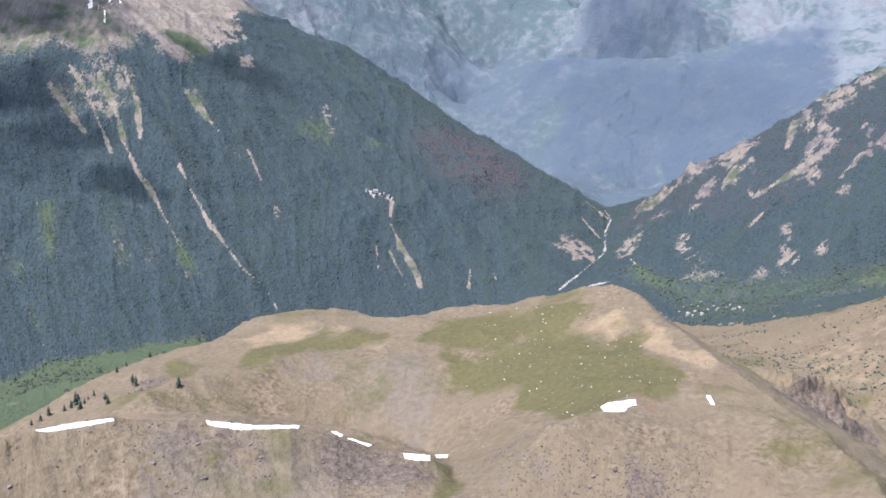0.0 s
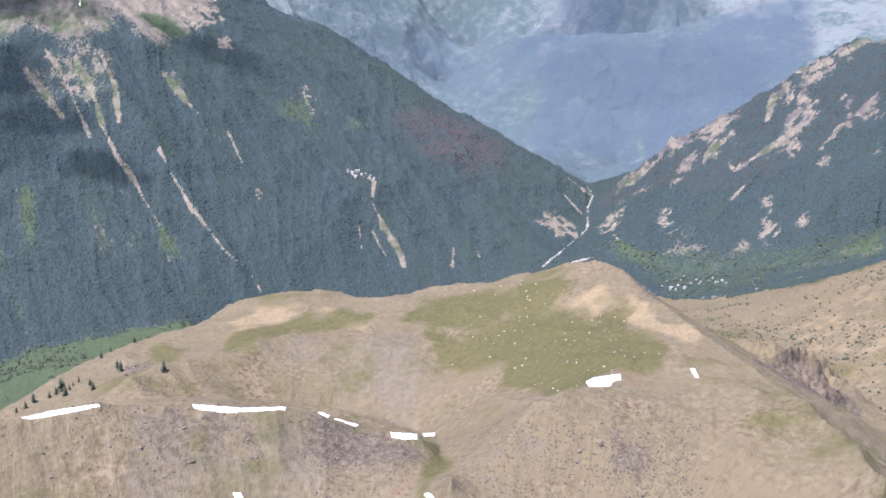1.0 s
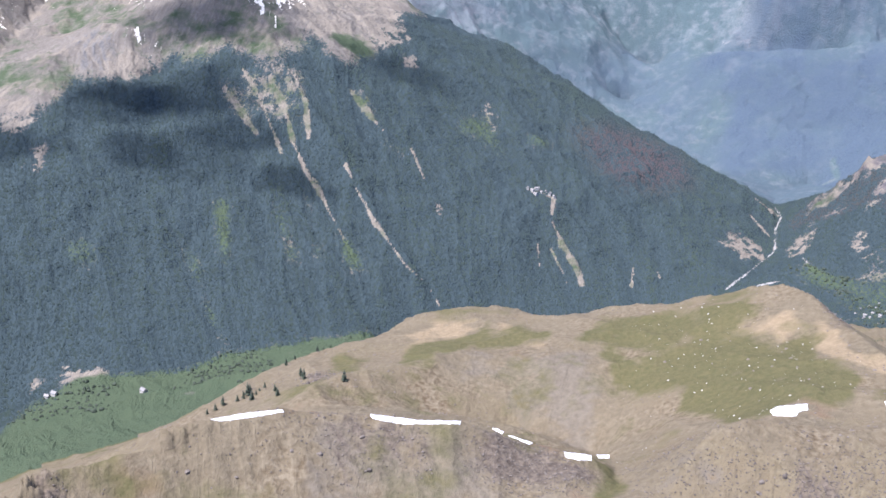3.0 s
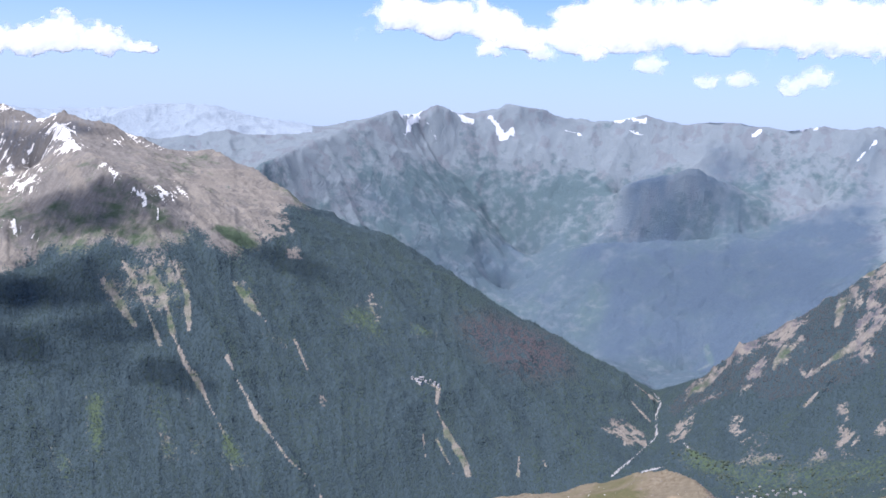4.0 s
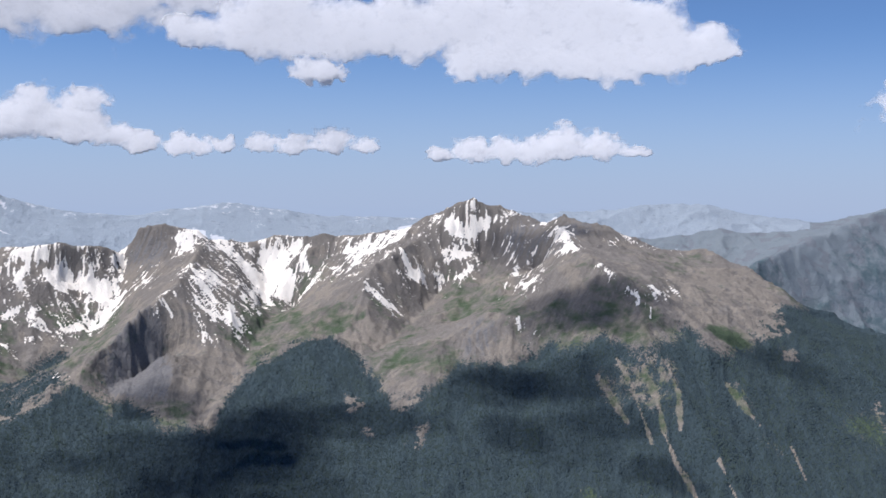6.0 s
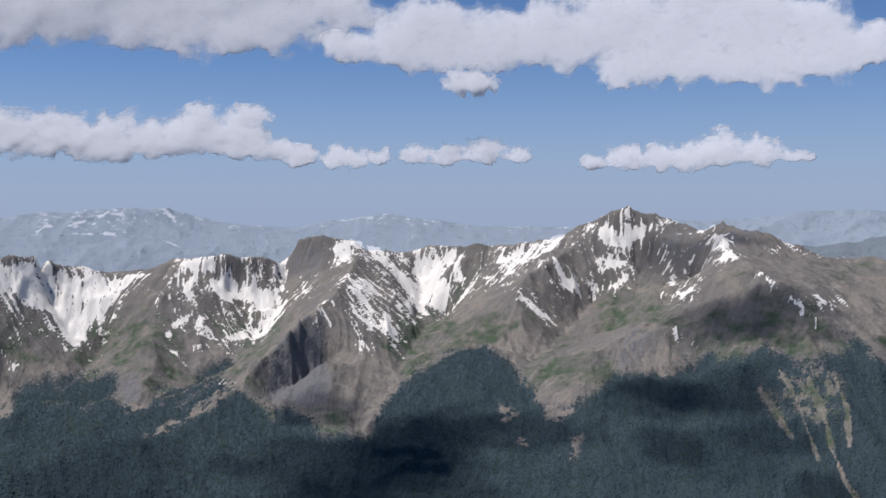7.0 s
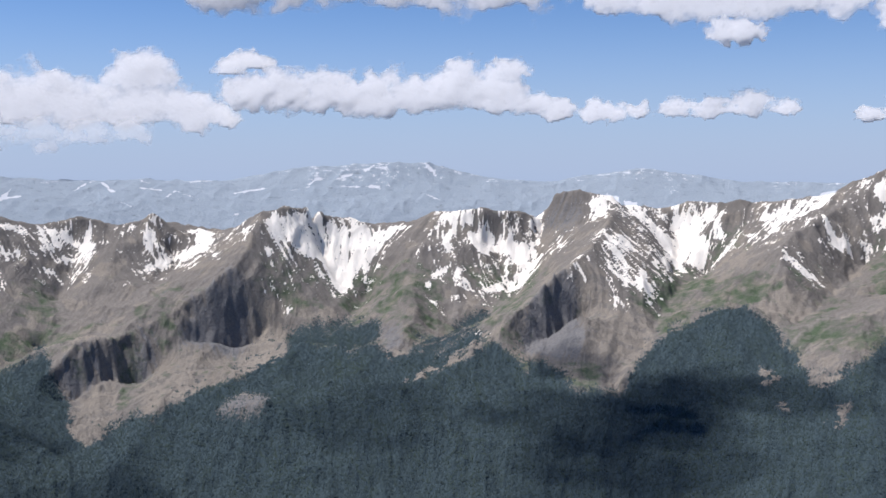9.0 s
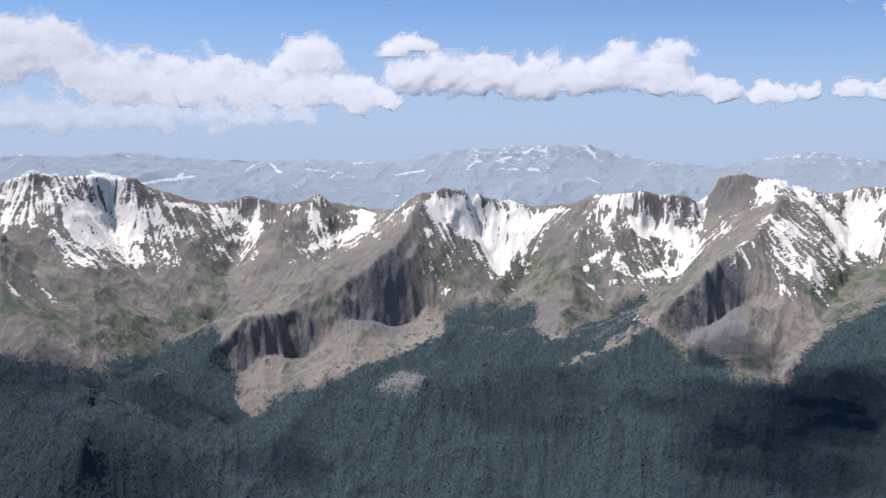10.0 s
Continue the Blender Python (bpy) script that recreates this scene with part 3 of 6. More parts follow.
# upper edge of the forest by heading and elevation
TREELINE = [(a, r) for a, r in (sighted(*p) for p in [(-41.41, -10.61), (-36.85, -12.61), (-34.27, -11.31), (-30.77, -10.34), (-29.03, -14.02), (-27.21, -13.64), (-25.38, -12.79), (-22.62, -11.78), (-20.16, -10.58), (-18.01, -9.52), (-16.16, -9.04), (-13.71, -8.91), (-11.87, -10.01), (-10.03, -10.71), (-7.96, -9.59), (-5.88, -9.80), (-2.03, -12.50), (-0.35, -12.09), (0.44, -10.75), (2.03, -9.36), (2.03, -8.49), (2.88, -8.28), (5.17, -7.44), (6.93, -8.59), (8.12, -9.49), (9.33, -11.27), (10.82, -10.70), (12.62, -8.93), (14.13, -8.53), (17.18, -8.20), (17.78, -7.68), (20.53, -7.18), (22.06, -7.75), (25.09, -7.07), (26.91, -8.05), (28.38, -6.81), (29.54, -5.87), (30.98, -4.99)])]
TREE_A = [a for a, _ in TREELINE]
TREE_Z = [float(np.interp(r, RR, GZ[:, int(np.argmin(np.abs(AZ - a)))])) for a, r in TREELINE]
TREE_TOP = np.interp(AZ, TREE_A + [34, 80], TREE_Z + [-150, -150])[None, :]

# far slopes, gullies above the village
area("bare", 0.9, (60.07, -10.67), (59.98, -8.47), (59.20, -8.14), (60.06, -7.24), (61.18, -7.14), (61.49, -8.85), (60.85, -10.11), (60.10, -10.87))
area("bare", 0.9, (53.68, -12.06), (54.45, -11.00), (55.05, -10.56), (54.95, -11.30), (53.88, -12.34))
streak("bare", 0.45, (51.75, -13.76), (52.89, -13.01), (53.70, -12.15))
area("bare", 0.9, (54.44, -13.48), (54.86, -12.15), (55.75, -11.19), (55.59, -12.12), (54.93, -13.26), (54.55, -13.77))
streak("bare", 0.4, (56.11, -11.98), (56.27, -11.42), (56.47, -10.97))
streak("bare", 0.35, (57.35, -10.32), (56.46, -11.34))
streak("bare", 0.4, (55.97, -10.05), (56.90, -9.33))
streak("bare", 0.4, (57.94, -12.09), (59.23, -10.94), (60.05, -10.23))
streak("bare", 0.4, (58.98, -9.44), (59.13, -8.24))
area("bare", 0.9, (59.52, -15.59), (59.57, -14.18), (59.12, -13.29), (59.73, -13.19), (60.03, -14.40), (60.51, -15.43), (60.07, -15.80))
area("bare", 0.9, (61.21, -15.01), (61.51, -13.86), (61.93, -13.43), (61.79, -14.61))
area("bare", 0.7, (54.09, -15.96), (54.21, -14.66), (54.68, -14.24), (54.76, -15.20), (56.04, -15.47), (56.24, -14.38), (56.24, -15.74))
area("bare", 0.8, (50.78, -16.39), (51.45, -15.02), (52.19, -14.26), (52.27, -15.28), (51.62, -16.28))
area("bare", 0.6, (58.33, -16.33), (58.66, -15.52), (59.15, -15.74), (59.09, -16.27))
area("bare", 0.85, (61.78, -11.65), (61.98, -10.82), (62.34, -10.12), (62.41, -11.26))
area("bare", 0.6, (61.19, -11.24), (61.18, -10.36), (61.52, -10.31), (61.58, -11.33))
area("bare", 0.65, (64.07, -10.84), (64.21, -9.83), (64.86, -10.01), (64.58, -11.04))
area("bare", 0.75, (65.02, -9.24), (65.02, -8.26), (65.34, -8.21), (65.61, -10.29), (65.29, -10.35))
area("bare", 0.85, (64.69, -11.90), (65.06, -11.34), (65.37, -10.79), (65.68, -11.38), (65.07, -12.12))
area("bare", 0.65, (65.51, -7.95), (66.23, -7.50), (66.64, -7.92), (65.92, -8.66))
streak("bare", 0.5, (62.19, -5.71), (63.05, -5.09), (64.25, -4.23))
streak("bare", 0.35, (60.01, -6.92), (61.01, -6.15))
streak("bare", 0.4, (62.22, -8.21), (62.59, -7.76))
streak("bare", 0.3, (57.75, -13.71), (58.24, -13.03))
area("bare", 0.55, (63.31, -15.68), (64.86, -14.68), (65.75, -14.86), (65.33, -15.59))
area("bare", 0.6, (66.68, -13.86), (68.03, -12.39), (68.39, -14.10), (67.18, -14.92))
area("bare", 0.55, (54.39, -16.92), (54.94, -16.39), (56.45, -16.11), (57.13, -16.52), (55.94, -16.85))
streak("bare", 0.3, (51.92, -12.68), (52.92, -12.10), (52.59, -11.23))
area("bare", 0.5, (49.41, -12.51), (49.81, -12.01), (50.52, -12.69), (49.62, -12.95))
area("lawn", 0.14, (61.87, -6.24), (64.28, -4.39), (66.32, -3.91), (67.14, -8.04), (65.51, -7.95), (64.08, -7.65), (63.22, -7.49))
area("lawn", 0.25, (58.38, -16.62), (61.30, -15.98), (64.54, -14.50), (66.55, -13.25), (66.35, -15.03), (62.90, -16.58), (59.15, -17.55))
area("wood", 0.75, (47.48, -3.26), (48.47, -2.52), (49.91, -2.24), (51.64, -2.00), (53.12, -2.65), (54.32, -3.60), (55.74, -3.80), (54.40, -4.62), (52.18, -5.57), (49.86, -5.73), (48.04, -5.09))
area("wood", 0.75, (44.83, -6.73), (46.60, -5.93), (48.38, -5.76), (52.20, -5.81), (54.71, -5.04), (57.38, -3.75), (60.51, -2.77), (60.83, -6.41), (58.84, -8.17), (56.22, -9.87), (53.52, -11.90), (52.41, -12.74), (50.02, -12.37), (47.62, -12.57), (45.42, -11.53), (46.55, -10.10), (47.34, -8.24), (45.23, -8.37))
area("wood", 0.4, (29.19, -3.16), (30.97, -2.64), (32.51, -3.79), (34.30, -3.06), (36.14, -3.65), (38.59, -3.85), (40.16, -4.69), (38.68, -5.73), (35.62, -5.86), (32.55, -5.06), (30.11, -4.03))
area("wood", 0.55, (35.65, -6.71), (40.23, -6.21), (44.76, -5.37), (45.34, -10.18), (43.52, -10.44), (41.32, -9.50), (38.80, -8.41))
area("wood", 0.8, (51.11, -0.70), (52.98, -0.84), (54.74, -1.77), (56.50, -2.94), (54.82, -2.76), (52.78, -1.99))
area("wood", 0.6, (37.20, 0.17), (38.40, 0.37), (39.65, -0.32), (40.29, -1.05), (38.49, -1.49), (37.54, -0.71))
area("wood", 0.7, (41.11, 0.64), (42.59, 1.09), (44.42, 0.48), (44.16, -0.12), (42.05, -0.13))
area("wood", 0.5, (42.40, -0.95), (43.86, -0.23), (44.50, -0.86), (42.42, -1.40))
area("wood", 0.6, (47.14, -0.29), (48.15, 0.05), (48.93, -0.65), (47.49, -1.08))
area("wood", 0.6, (58.15, 0.07), (59.17, 0.53), (60.19, 0.86), (60.47, -2.35), (58.93, -2.87), (59.62, -1.55))
area("meadow", 0.75, (35.20, -2.78), (40.03, -2.12), (44.56, -2.00), (47.58, -2.57), (47.60, -5.21), (44.79, -5.97), (41.16, -6.47), (40.17, -4.99), (36.14, -3.65))
area("meadow", 0.8, (51.64, -2.09), (53.67, -2.53), (55.20, -3.31), (54.60, -3.64), (53.12, -2.65))
area("meadow", 0.55, (54.10, -0.76), (56.56, -0.29), (58.27, -1.35), (56.18, -2.47), (55.02, -1.81))
area("meadow", 0.6, (31.24, -1.58), (34.83, -1.13), (35.50, -2.77), (33.99, -2.98), (32.50, -3.49))
streak("snow", 0.3, (35.62, 0.34), (36.74, 0.39))
streak("snow", 0.22, (36.65, 0.36), (36.25, -0.17), (35.91, -0.88))
streak("snow", 0.2, (37.13, -0.34), (37.71, -1.10))
streak("snow", 0.25, (38.39, 0.58), (38.87, 0.18), (39.57, -0.02))
streak("snow", 0.25, (40.47, 0.22), (40.85, -0.27), (41.37, -0.88))
streak("snow", 0.25, (41.18, -0.80), (41.65, -0.50))
streak("snow", 0.3, (46.60, 0.37), (47.39, 0.55), (48.57, 0.37))
streak("snow", 0.22, (47.88, -0.20), (48.56, -0.40))
streak("snow", 0.25, (56.46, 0.27), (57.17, 0.56))
streak("snow", 0.22, (59.31, -1.06), (60.07, -0.13))
streak("snow", 0.2, (44.47, -0.32), (45.38, -0.52))
streak("snow", 0.2, (54.20, -0.12), (54.46, 0.13))
streak("snow", 0.2, (-34.52, -1.80), (-32.96, -1.60), (-31.67, -1.42))
streak("snow", 0.16, (-32.68, -1.66), (-32.09, -1.07))
streak("snow", 0.2, (-29.19, -1.21), (-28.60, -0.82), (-28.01, -0.61))
streak("snow", 0.22, (-27.71, -0.75), (-27.27, -1.20))
streak("snow", 0.16, (-27.13, -1.65), (-26.38, -1.95))
streak("snow", 0.2, (-23.53, -0.73), (-22.32, -0.66))
streak("snow", 0.2, (-25.78, -1.04), (-24.88, -1.13))
streak("snow", 0.16, (-24.58, -1.49), (-24.13, -1.19), (-22.93, -1.63))
streak("snow", 0.2, (-21.11, -1.32), (-19.59, -1.07))
streak("snow", 0.16, (-18.07, -1.15), (-17.16, -0.99))
streak("snow", 0.2, (-15.04, -0.98), (-13.53, -0.97))
streak("snow", 0.16, (-11.00, 0.32), (-10.39, -0.34))
streak("snow", 0.16, (-11.12, -1.25), (-10.22, -1.69))
streak("snow", 0.16, (-17.16, -0.84), (-16.71, -0.54))
streak("snow", 0.14, (-37.16, -1.94), (-36.05, -1.51))
streak("snow", 0.14, (-14.15, -0.07), (-13.70, 0.18))
streak("snow", 0.14, (-15.65, -0.53), (-14.90, -0.31))
# turf and bare soil of the hill
area("turf", 1, (41.98, -24.06), (42.37, -22.76), (44.92, -21.94), (47.43, -21.08), (50.61, -20.71), (51.82, -20.25), (52.88, -21.00), (54.51, -21.36), (55.87, -22.04), (55.35, -22.72), (52.92, -23.45), (50.77, -24.35), (48.59, -25.22), (47.82, -24.41), (45.80, -24.03), (43.50, -24.24))
area("turf", 0.9, (40.31, -21.70), (41.83, -20.37), (44.69, -19.68), (47.21, -19.13), (49.66, -18.28), (51.22, -18.15), (49.77, -19.14), (47.96, -20.11), (46.47, -21.18), (43.92, -21.79), (41.65, -22.15))
area("turf", 0.85, (33.83, -22.35), (35.73, -21.48), (37.33, -21.02), (36.98, -20.58), (34.39, -20.44), (36.32, -20.34), (38.07, -21.52), (39.91, -20.81), (38.66, -21.55), (36.43, -22.41), (33.85, -22.80))
area("turf", 0.95, (30.40, -23.29), (31.90, -22.33), (33.80, -21.69), (35.71, -21.03), (34.46, -21.97), (32.57, -22.97), (30.98, -23.58))
area("turf", 0.7, (23.93, -24.98), (26.25, -23.47), (28.11, -22.69), (27.18, -23.84), (25.31, -24.95))
area("turf", 0.6, (31.22, -20.84), (33.75, -20.34), (34.41, -20.92), (31.88, -21.73))
area("pale", 1, (46.25, -20.66), (48.51, -19.29), (51.03, -19.08), (52.11, -19.60), (50.89, -20.43), (48.36, -20.73))
area("pale", 0.9, (52.43, -20.52), (52.85, -18.60), (53.55, -19.10), (55.10, -20.08), (56.86, -21.43), (55.18, -21.62), (53.51, -20.97))
area("pale", 0.7, (30.62, -22.10), (32.50, -21.18), (34.43, -21.31), (32.55, -22.38), (30.65, -23.29))
area("pale", 0.6, (28.13, -24.68), (31.30, -23.52), (33.22, -23.20), (30.68, -24.41))
area("pale", 0.5, (23.15, -25.65), (26.25, -24.93), (30.05, -25.14), (26.25, -25.94))
area("pale", 0.6, (34.41, -20.77), (37.02, -21.27), (39.00, -21.78), (40.28, -21.39), (38.39, -22.41), (35.75, -21.93))
area("pale", 0.6, (43.05, -23.01), (44.96, -22.39), (45.68, -22.92), (43.75, -23.40))
area("dry", 0.7, (51.75, -22.06), (54.51, -21.36), (55.66, -22.67), (54.25, -23.78), (52.59, -23.44))
# avalanche tracks
area("lawn", 0.14, (20.31, -8.21), (23.70, -7.32), (25.16, -7.65), (24.62, -10.85), (23.76, -12.02), (22.30, -10.84), (20.88, -9.96))
area("bare", 0.5, (21.01, -8.50), (23.71, -7.61), (24.58, -8.19), (24.32, -10.26), (23.46, -10.85), (22.01, -9.96))
area("bare", 0.55, (19.89, -8.50), (20.59, -8.50), (21.73, -10.55), (21.02, -10.39))
area("bare", 0.5, (26.94, -8.76), (27.84, -9.04), (28.46, -10.23), (27.55, -9.65))
area("lawn", 0.45, (26.01, -6.09), (27.78, -6.35), (28.69, -7.23), (27.21, -7.41))
streak("lawn", 0.22, (17.29, -16.10), (18.67, -18.52), (19.30, -21.52))
streak("lawn", 0.22, (20.20, -14.71), (20.20, -18.57))
streak("lawn", 0.22, (24.76, -15.64), (25.37, -18.36))
streak("lawn", 0.22, (26.79, -16.84), (27.28, -19.26))
streak("lawn", 0.22, (27.75, -18.05), (28.46, -19.01))
streak("lawn", 0.22, (23.51, -16.69), (23.89, -18.35))
streak("lawn", 0.22, (19.17, -20.92), (20.05, -22.45))
area("bare", 0.75, (10.77, -23.79), (11.17, -22.68), (12.32, -23.08), (13.66, -23.21), (13.44, -24.06), (11.93, -24.05))
area("bare", 0.6, (8.76, -23.55), (9.68, -23.09), (10.51, -23.47), (9.57, -24.07))
# snow fields and couloirs
area("snow", 0.62, (-41.16, -2.06), (-40.36, -1.41), (-39.69, -1.13), (-39.03, -1.30), (-37.96, -1.36), (-37.15, -1.65), (-37.44, -2.37), (-38.80, -2.64), (-39.63, -3.63), (-40.69, -3.89), (-41.21, -3.74))
area("snow", 0.85, (-36.87, -1.22), (-36.18, -1.13), (-35.08, -1.51), (-34.81, -2.09), (-34.25, -2.39), (-35.09, -2.38), (-35.93, -2.52), (-36.62, -2.23), (-36.88, -1.65))
area("snow", 0.98, (-38.40, -2.79), (-37.72, -2.57), (-36.62, -2.52), (-35.66, -2.58), (-34.68, -2.76), (-34.26, -2.97), (-33.99, -3.71), (-34.29, -4.44), (-34.72, -4.87), (-35.43, -5.06), (-36.68, -5.12), (-37.36, -4.82), (-37.90, -4.52), (-38.29, -3.79))
area("snow", 0.85, (-34.26, -2.82), (-33.70, -2.97), (-33.27, -3.36), (-33.71, -3.56), (-33.00, -3.86), (-31.70, -3.79), (-31.71, -4.32), (-33.00, -4.16), (-34.00, -4.00), (-34.28, -3.70))
area("snow", 0.95, (-33.41, -2.89), (-32.41, -2.75), (-31.69, -2.99), (-31.26, -3.20), (-31.55, -3.64), (-31.90, -3.34), (-32.55, -3.07), (-33.27, -3.18))
area("snow", 0.62, (-34.43, -4.58), (-33.00, -4.07), (-31.71, -4.17), (-32.15, -4.61), (-33.59, -4.89), (-34.44, -5.02))
area("snow", 0.42, (-37.23, -5.11), (-35.01, -5.07), (-33.02, -5.34), (-31.88, -5.80), (-33.03, -6.08), (-35.30, -5.91), (-36.97, -5.69))
area("snow", 0.55, (-38.71, -4.21), (-38.04, -4.66), (-36.97, -5.55), (-37.25, -5.97), (-38.07, -5.81), (-38.59, -5.08))
streak("snow", 0.13, (-39.97, -6.46), (-39.32, -7.19), (-38.67, -7.88))
streak("snow", 0.1, (-39.70, -6.47), (-39.05, -7.06), (-38.68, -7.36))
streak("snow", 0.12, (-40.95, -5.72), (-40.77, -6.57))
streak("snow", 0.12, (-40.78, -7.13), (-40.00, -7.59))
area("snow", 0.8, (-30.82, -2.84), (-30.09, -3.14), (-29.50, -3.00), (-29.07, -3.60), (-28.93, -4.05), (-30.10, -4.04), (-30.83, -4.18), (-30.92, -3.73))
area("snow", 0.62, (-30.69, -4.18), (-29.22, -4.34), (-28.78, -4.65), (-29.23, -4.79), (-30.26, -4.78))
area("snow", 0.9, (-28.62, -2.85), (-28.38, -2.85), (-28.39, -3.90), (-27.89, -3.75), (-27.44, -3.60), (-28.33, -4.20), (-28.49, -5.25), (-28.29, -5.70), (-28.64, -5.55), (-28.72, -4.65), (-28.93, -4.20))
streak("snow", 0.12, (-28.41, -2.85), (-27.73, -3.00), (-27.44, -3.21))
area("snow", 0.62, (-30.99, -5.07), (-30.11, -4.99), (-29.97, -5.68), (-30.56, -5.67))
streak("snow", 0.12, (-29.98, -5.83), (-28.94, -5.69), (-28.35, -5.91))
area("snow", 0.75, (-26.99, -3.30), (-26.24, -2.85), (-25.79, -2.67), (-24.89, -2.91), (-25.79, -3.06), (-26.54, -3.45))
area("snow", 1, (-25.94, -3.30), (-25.49, -3.15), (-25.10, -3.30), (-25.29, -4.51), (-25.65, -4.51), (-25.95, -3.91))
area("snow", 1, (-23.59, -3.21), (-22.93, -3.21), (-22.32, -3.30), (-22.17, -3.91), (-22.47, -4.21), (-22.93, -4.51), (-23.68, -4.82), (-24.74, -5.03), (-25.35, -5.33), (-26.25, -5.57), (-25.80, -4.96), (-25.20, -4.72), (-24.44, -4.54), (-23.78, -4.30), (-23.23, -4.06), (-23.38, -3.60))
streak("snow", 0.14, (-26.11, -5.75), (-24.90, -5.36), (-23.23, -4.97))
streak("snow", 0.12, (-25.81, -6.02), (-24.75, -5.73))
area("snow", 0.9, (-20.95, -3.14), (-20.04, -2.99), (-20.65, -3.60))
area("snow", 0.9, (-22.32, -4.51), (-21.95, -4.21), (-22.07, -4.82))
streak("snow", 0.14, (-26.92, -6.10), (-26.50, -5.87))
streak("snow", 0.12, (-21.56, -2.69), (-20.95, -2.38))
streak("snow", 0.1, (-21.41, -3.90), (-20.19, -2.38))
area("snow", 1.15, (-19.43, -2.68), (-18.98, -2.37), (-18.06, -2.27), (-17.15, -2.51), (-15.93, -2.59), (-15.77, -3.56), (-15.60, -4.62), (-14.98, -5.53), (-14.82, -6.29), (-15.12, -6.81), (-15.58, -6.75), (-16.36, -5.55), (-16.67, -4.79), (-17.43, -4.64), (-18.20, -4.04), (-18.97, -3.89), (-19.28, -3.29))
area("snow", 0.9, (-15.99, -2.65), (-15.62, -3.26), (-15.17, -2.95), (-14.56, -3.15), (-13.80, -3.24), (-13.19, -3.32), (-11.99, -2.91), (-11.84, -3.12), (-13.18, -3.99), (-13.48, -4.60), (-14.07, -5.21), (-14.83, -5.68), (-15.60, -4.93))
streak("snow", 0.14, (-18.96, -4.35), (-17.43, -5.56), (-15.88, -6.76))
streak("snow", 0.14, (-18.81, -4.04), (-16.81, -5.70), (-15.27, -6.75))
streak("snow", 0.1, (-19.27, -4.96), (-18.04, -5.87), (-16.50, -6.61))
streak("snow", 0.1, (-19.42, -5.57), (-18.95, -6.78), (-18.33, -7.54))
area("snow", 0.55, (-19.64, -3.90), (-19.27, -4.05), (-18.96, -4.96), (-19.33, -4.81))
streak("snow", 0.1, (-20.03, -5.72), (-19.81, -6.48))
streak("snow", 0.1, (-11.96, -4.58), (-11.52, -4.21))
area("snow", 0.9, (-10.35, -2.59), (-9.46, -2.28), (-8.73, -2.09), (-7.55, -2.16), (-6.66, -2.39), (-5.64, -2.61), (-6.66, -2.56), (-7.54, -2.46), (-8.42, -2.56), (-9.00, -2.93), (-9.37, -3.84), (-9.80, -4.54), (-9.94, -3.79), (-9.60, -3.03), (-10.13, -2.92))
area("snow", 0.95, (-8.99, -3.77), (-8.41, -3.07), (-7.52, -3.24), (-6.77, -3.88), (-6.18, -4.01), (-5.61, -3.85), (-5.02, -4.14), (-4.57, -4.86), (-5.13, -5.32), (-5.55, -5.78), (-5.54, -6.43), (-6.12, -6.51), (-6.43, -5.96), (-6.00, -5.35), (-6.31, -4.82), (-6.75, -4.62), (-7.49, -4.43), (-7.63, -4.85), (-8.23, -4.42))
area("snow", 0.65, (-5.92, -2.97), (-5.19, -3.10), (-5.03, -3.69), (-5.61, -3.76))
area("snow", 0.9, (-8.78, -6.44), (-7.45, -6.34), (-6.57, -5.96), (-5.98, -6.18), (-6.12, -6.60), (-8.03, -6.63))
area("snow", 0.85, (-11.03, -6.28), (-10.59, -5.61), (-10.00, -5.14), (-9.44, -4.98), (-9.84, -5.65), (-10.43, -6.12), (-10.87, -6.43))
area("snow", 0.9, (-9.45, -5.73), (-9.10, -5.28), (-8.60, -5.17), (-9.03, -5.60), (-9.20, -6.03), (-8.72, -6.32), (-8.42, -6.61), (-9.07, -6.54), (-9.44, -6.25))
area("snow", 1, (-9.15, -5.94), (-8.58, -5.92), (-8.69, -6.23))
area("snow", 0.95, (-10.31, -7.56), (-9.65, -7.33), (-9.45, -7.18), (-9.95, -7.67))
streak("snow", 0.13, (-10.86, -7.06), (-10.11, -7.26))
streak("snow", 0.16, (-7.78, -7.19), (-7.22, -7.17))
streak("snow", 0.16, (-9.43, -6.82), (-8.77, -6.86))
streak("snow", 0.16, (-7.98, -8.84), (-7.68, -8.86))
streak("snow", 0.13, (-11.51, -4.72), (-10.49, -3.19))
streak("snow", 0.13, (-11.07, -3.81), (-10.14, -2.80))
streak("snow", 0.16, (-5.34, -2.87), (-4.83, -2.62))
streak("snow", 0.13, (-8.07, -5.10), (-7.62, -5.39))
streak("snow", 0.13, (-7.48, -5.00), (-7.13, -4.96))
area("snow", 0.82, (-2.39, -1.55), (-1.32, -1.33), (-0.69, -1.42), (-0.51, -1.92), (-1.03, -2.07), (-1.18, -2.61), (-1.61, -2.52), (-1.90, -2.81), (-2.13, -2.67), (-1.96, -2.22), (-2.33, -1.78))
area("snow", 1.1, (2.19, -2.06), (2.63, -1.91), (3.08, -2.21), (3.38, -2.06), (3.62, -3.26), (3.98, -3.71), (4.13, -4.31), (3.84, -4.76), (3.09, -5.00), (2.35, -4.61), (1.90, -4.31), (1.60, -3.86), (2.34, -3.56), (2.04, -2.96))
area("snow", 0.98, (-0.45, -1.63), (0.28, -1.77), (1.30, -2.81), (1.90, -3.56), (2.05, -4.16), (1.46, -3.71), (0.57, -2.81), (-0.16, -2.22))
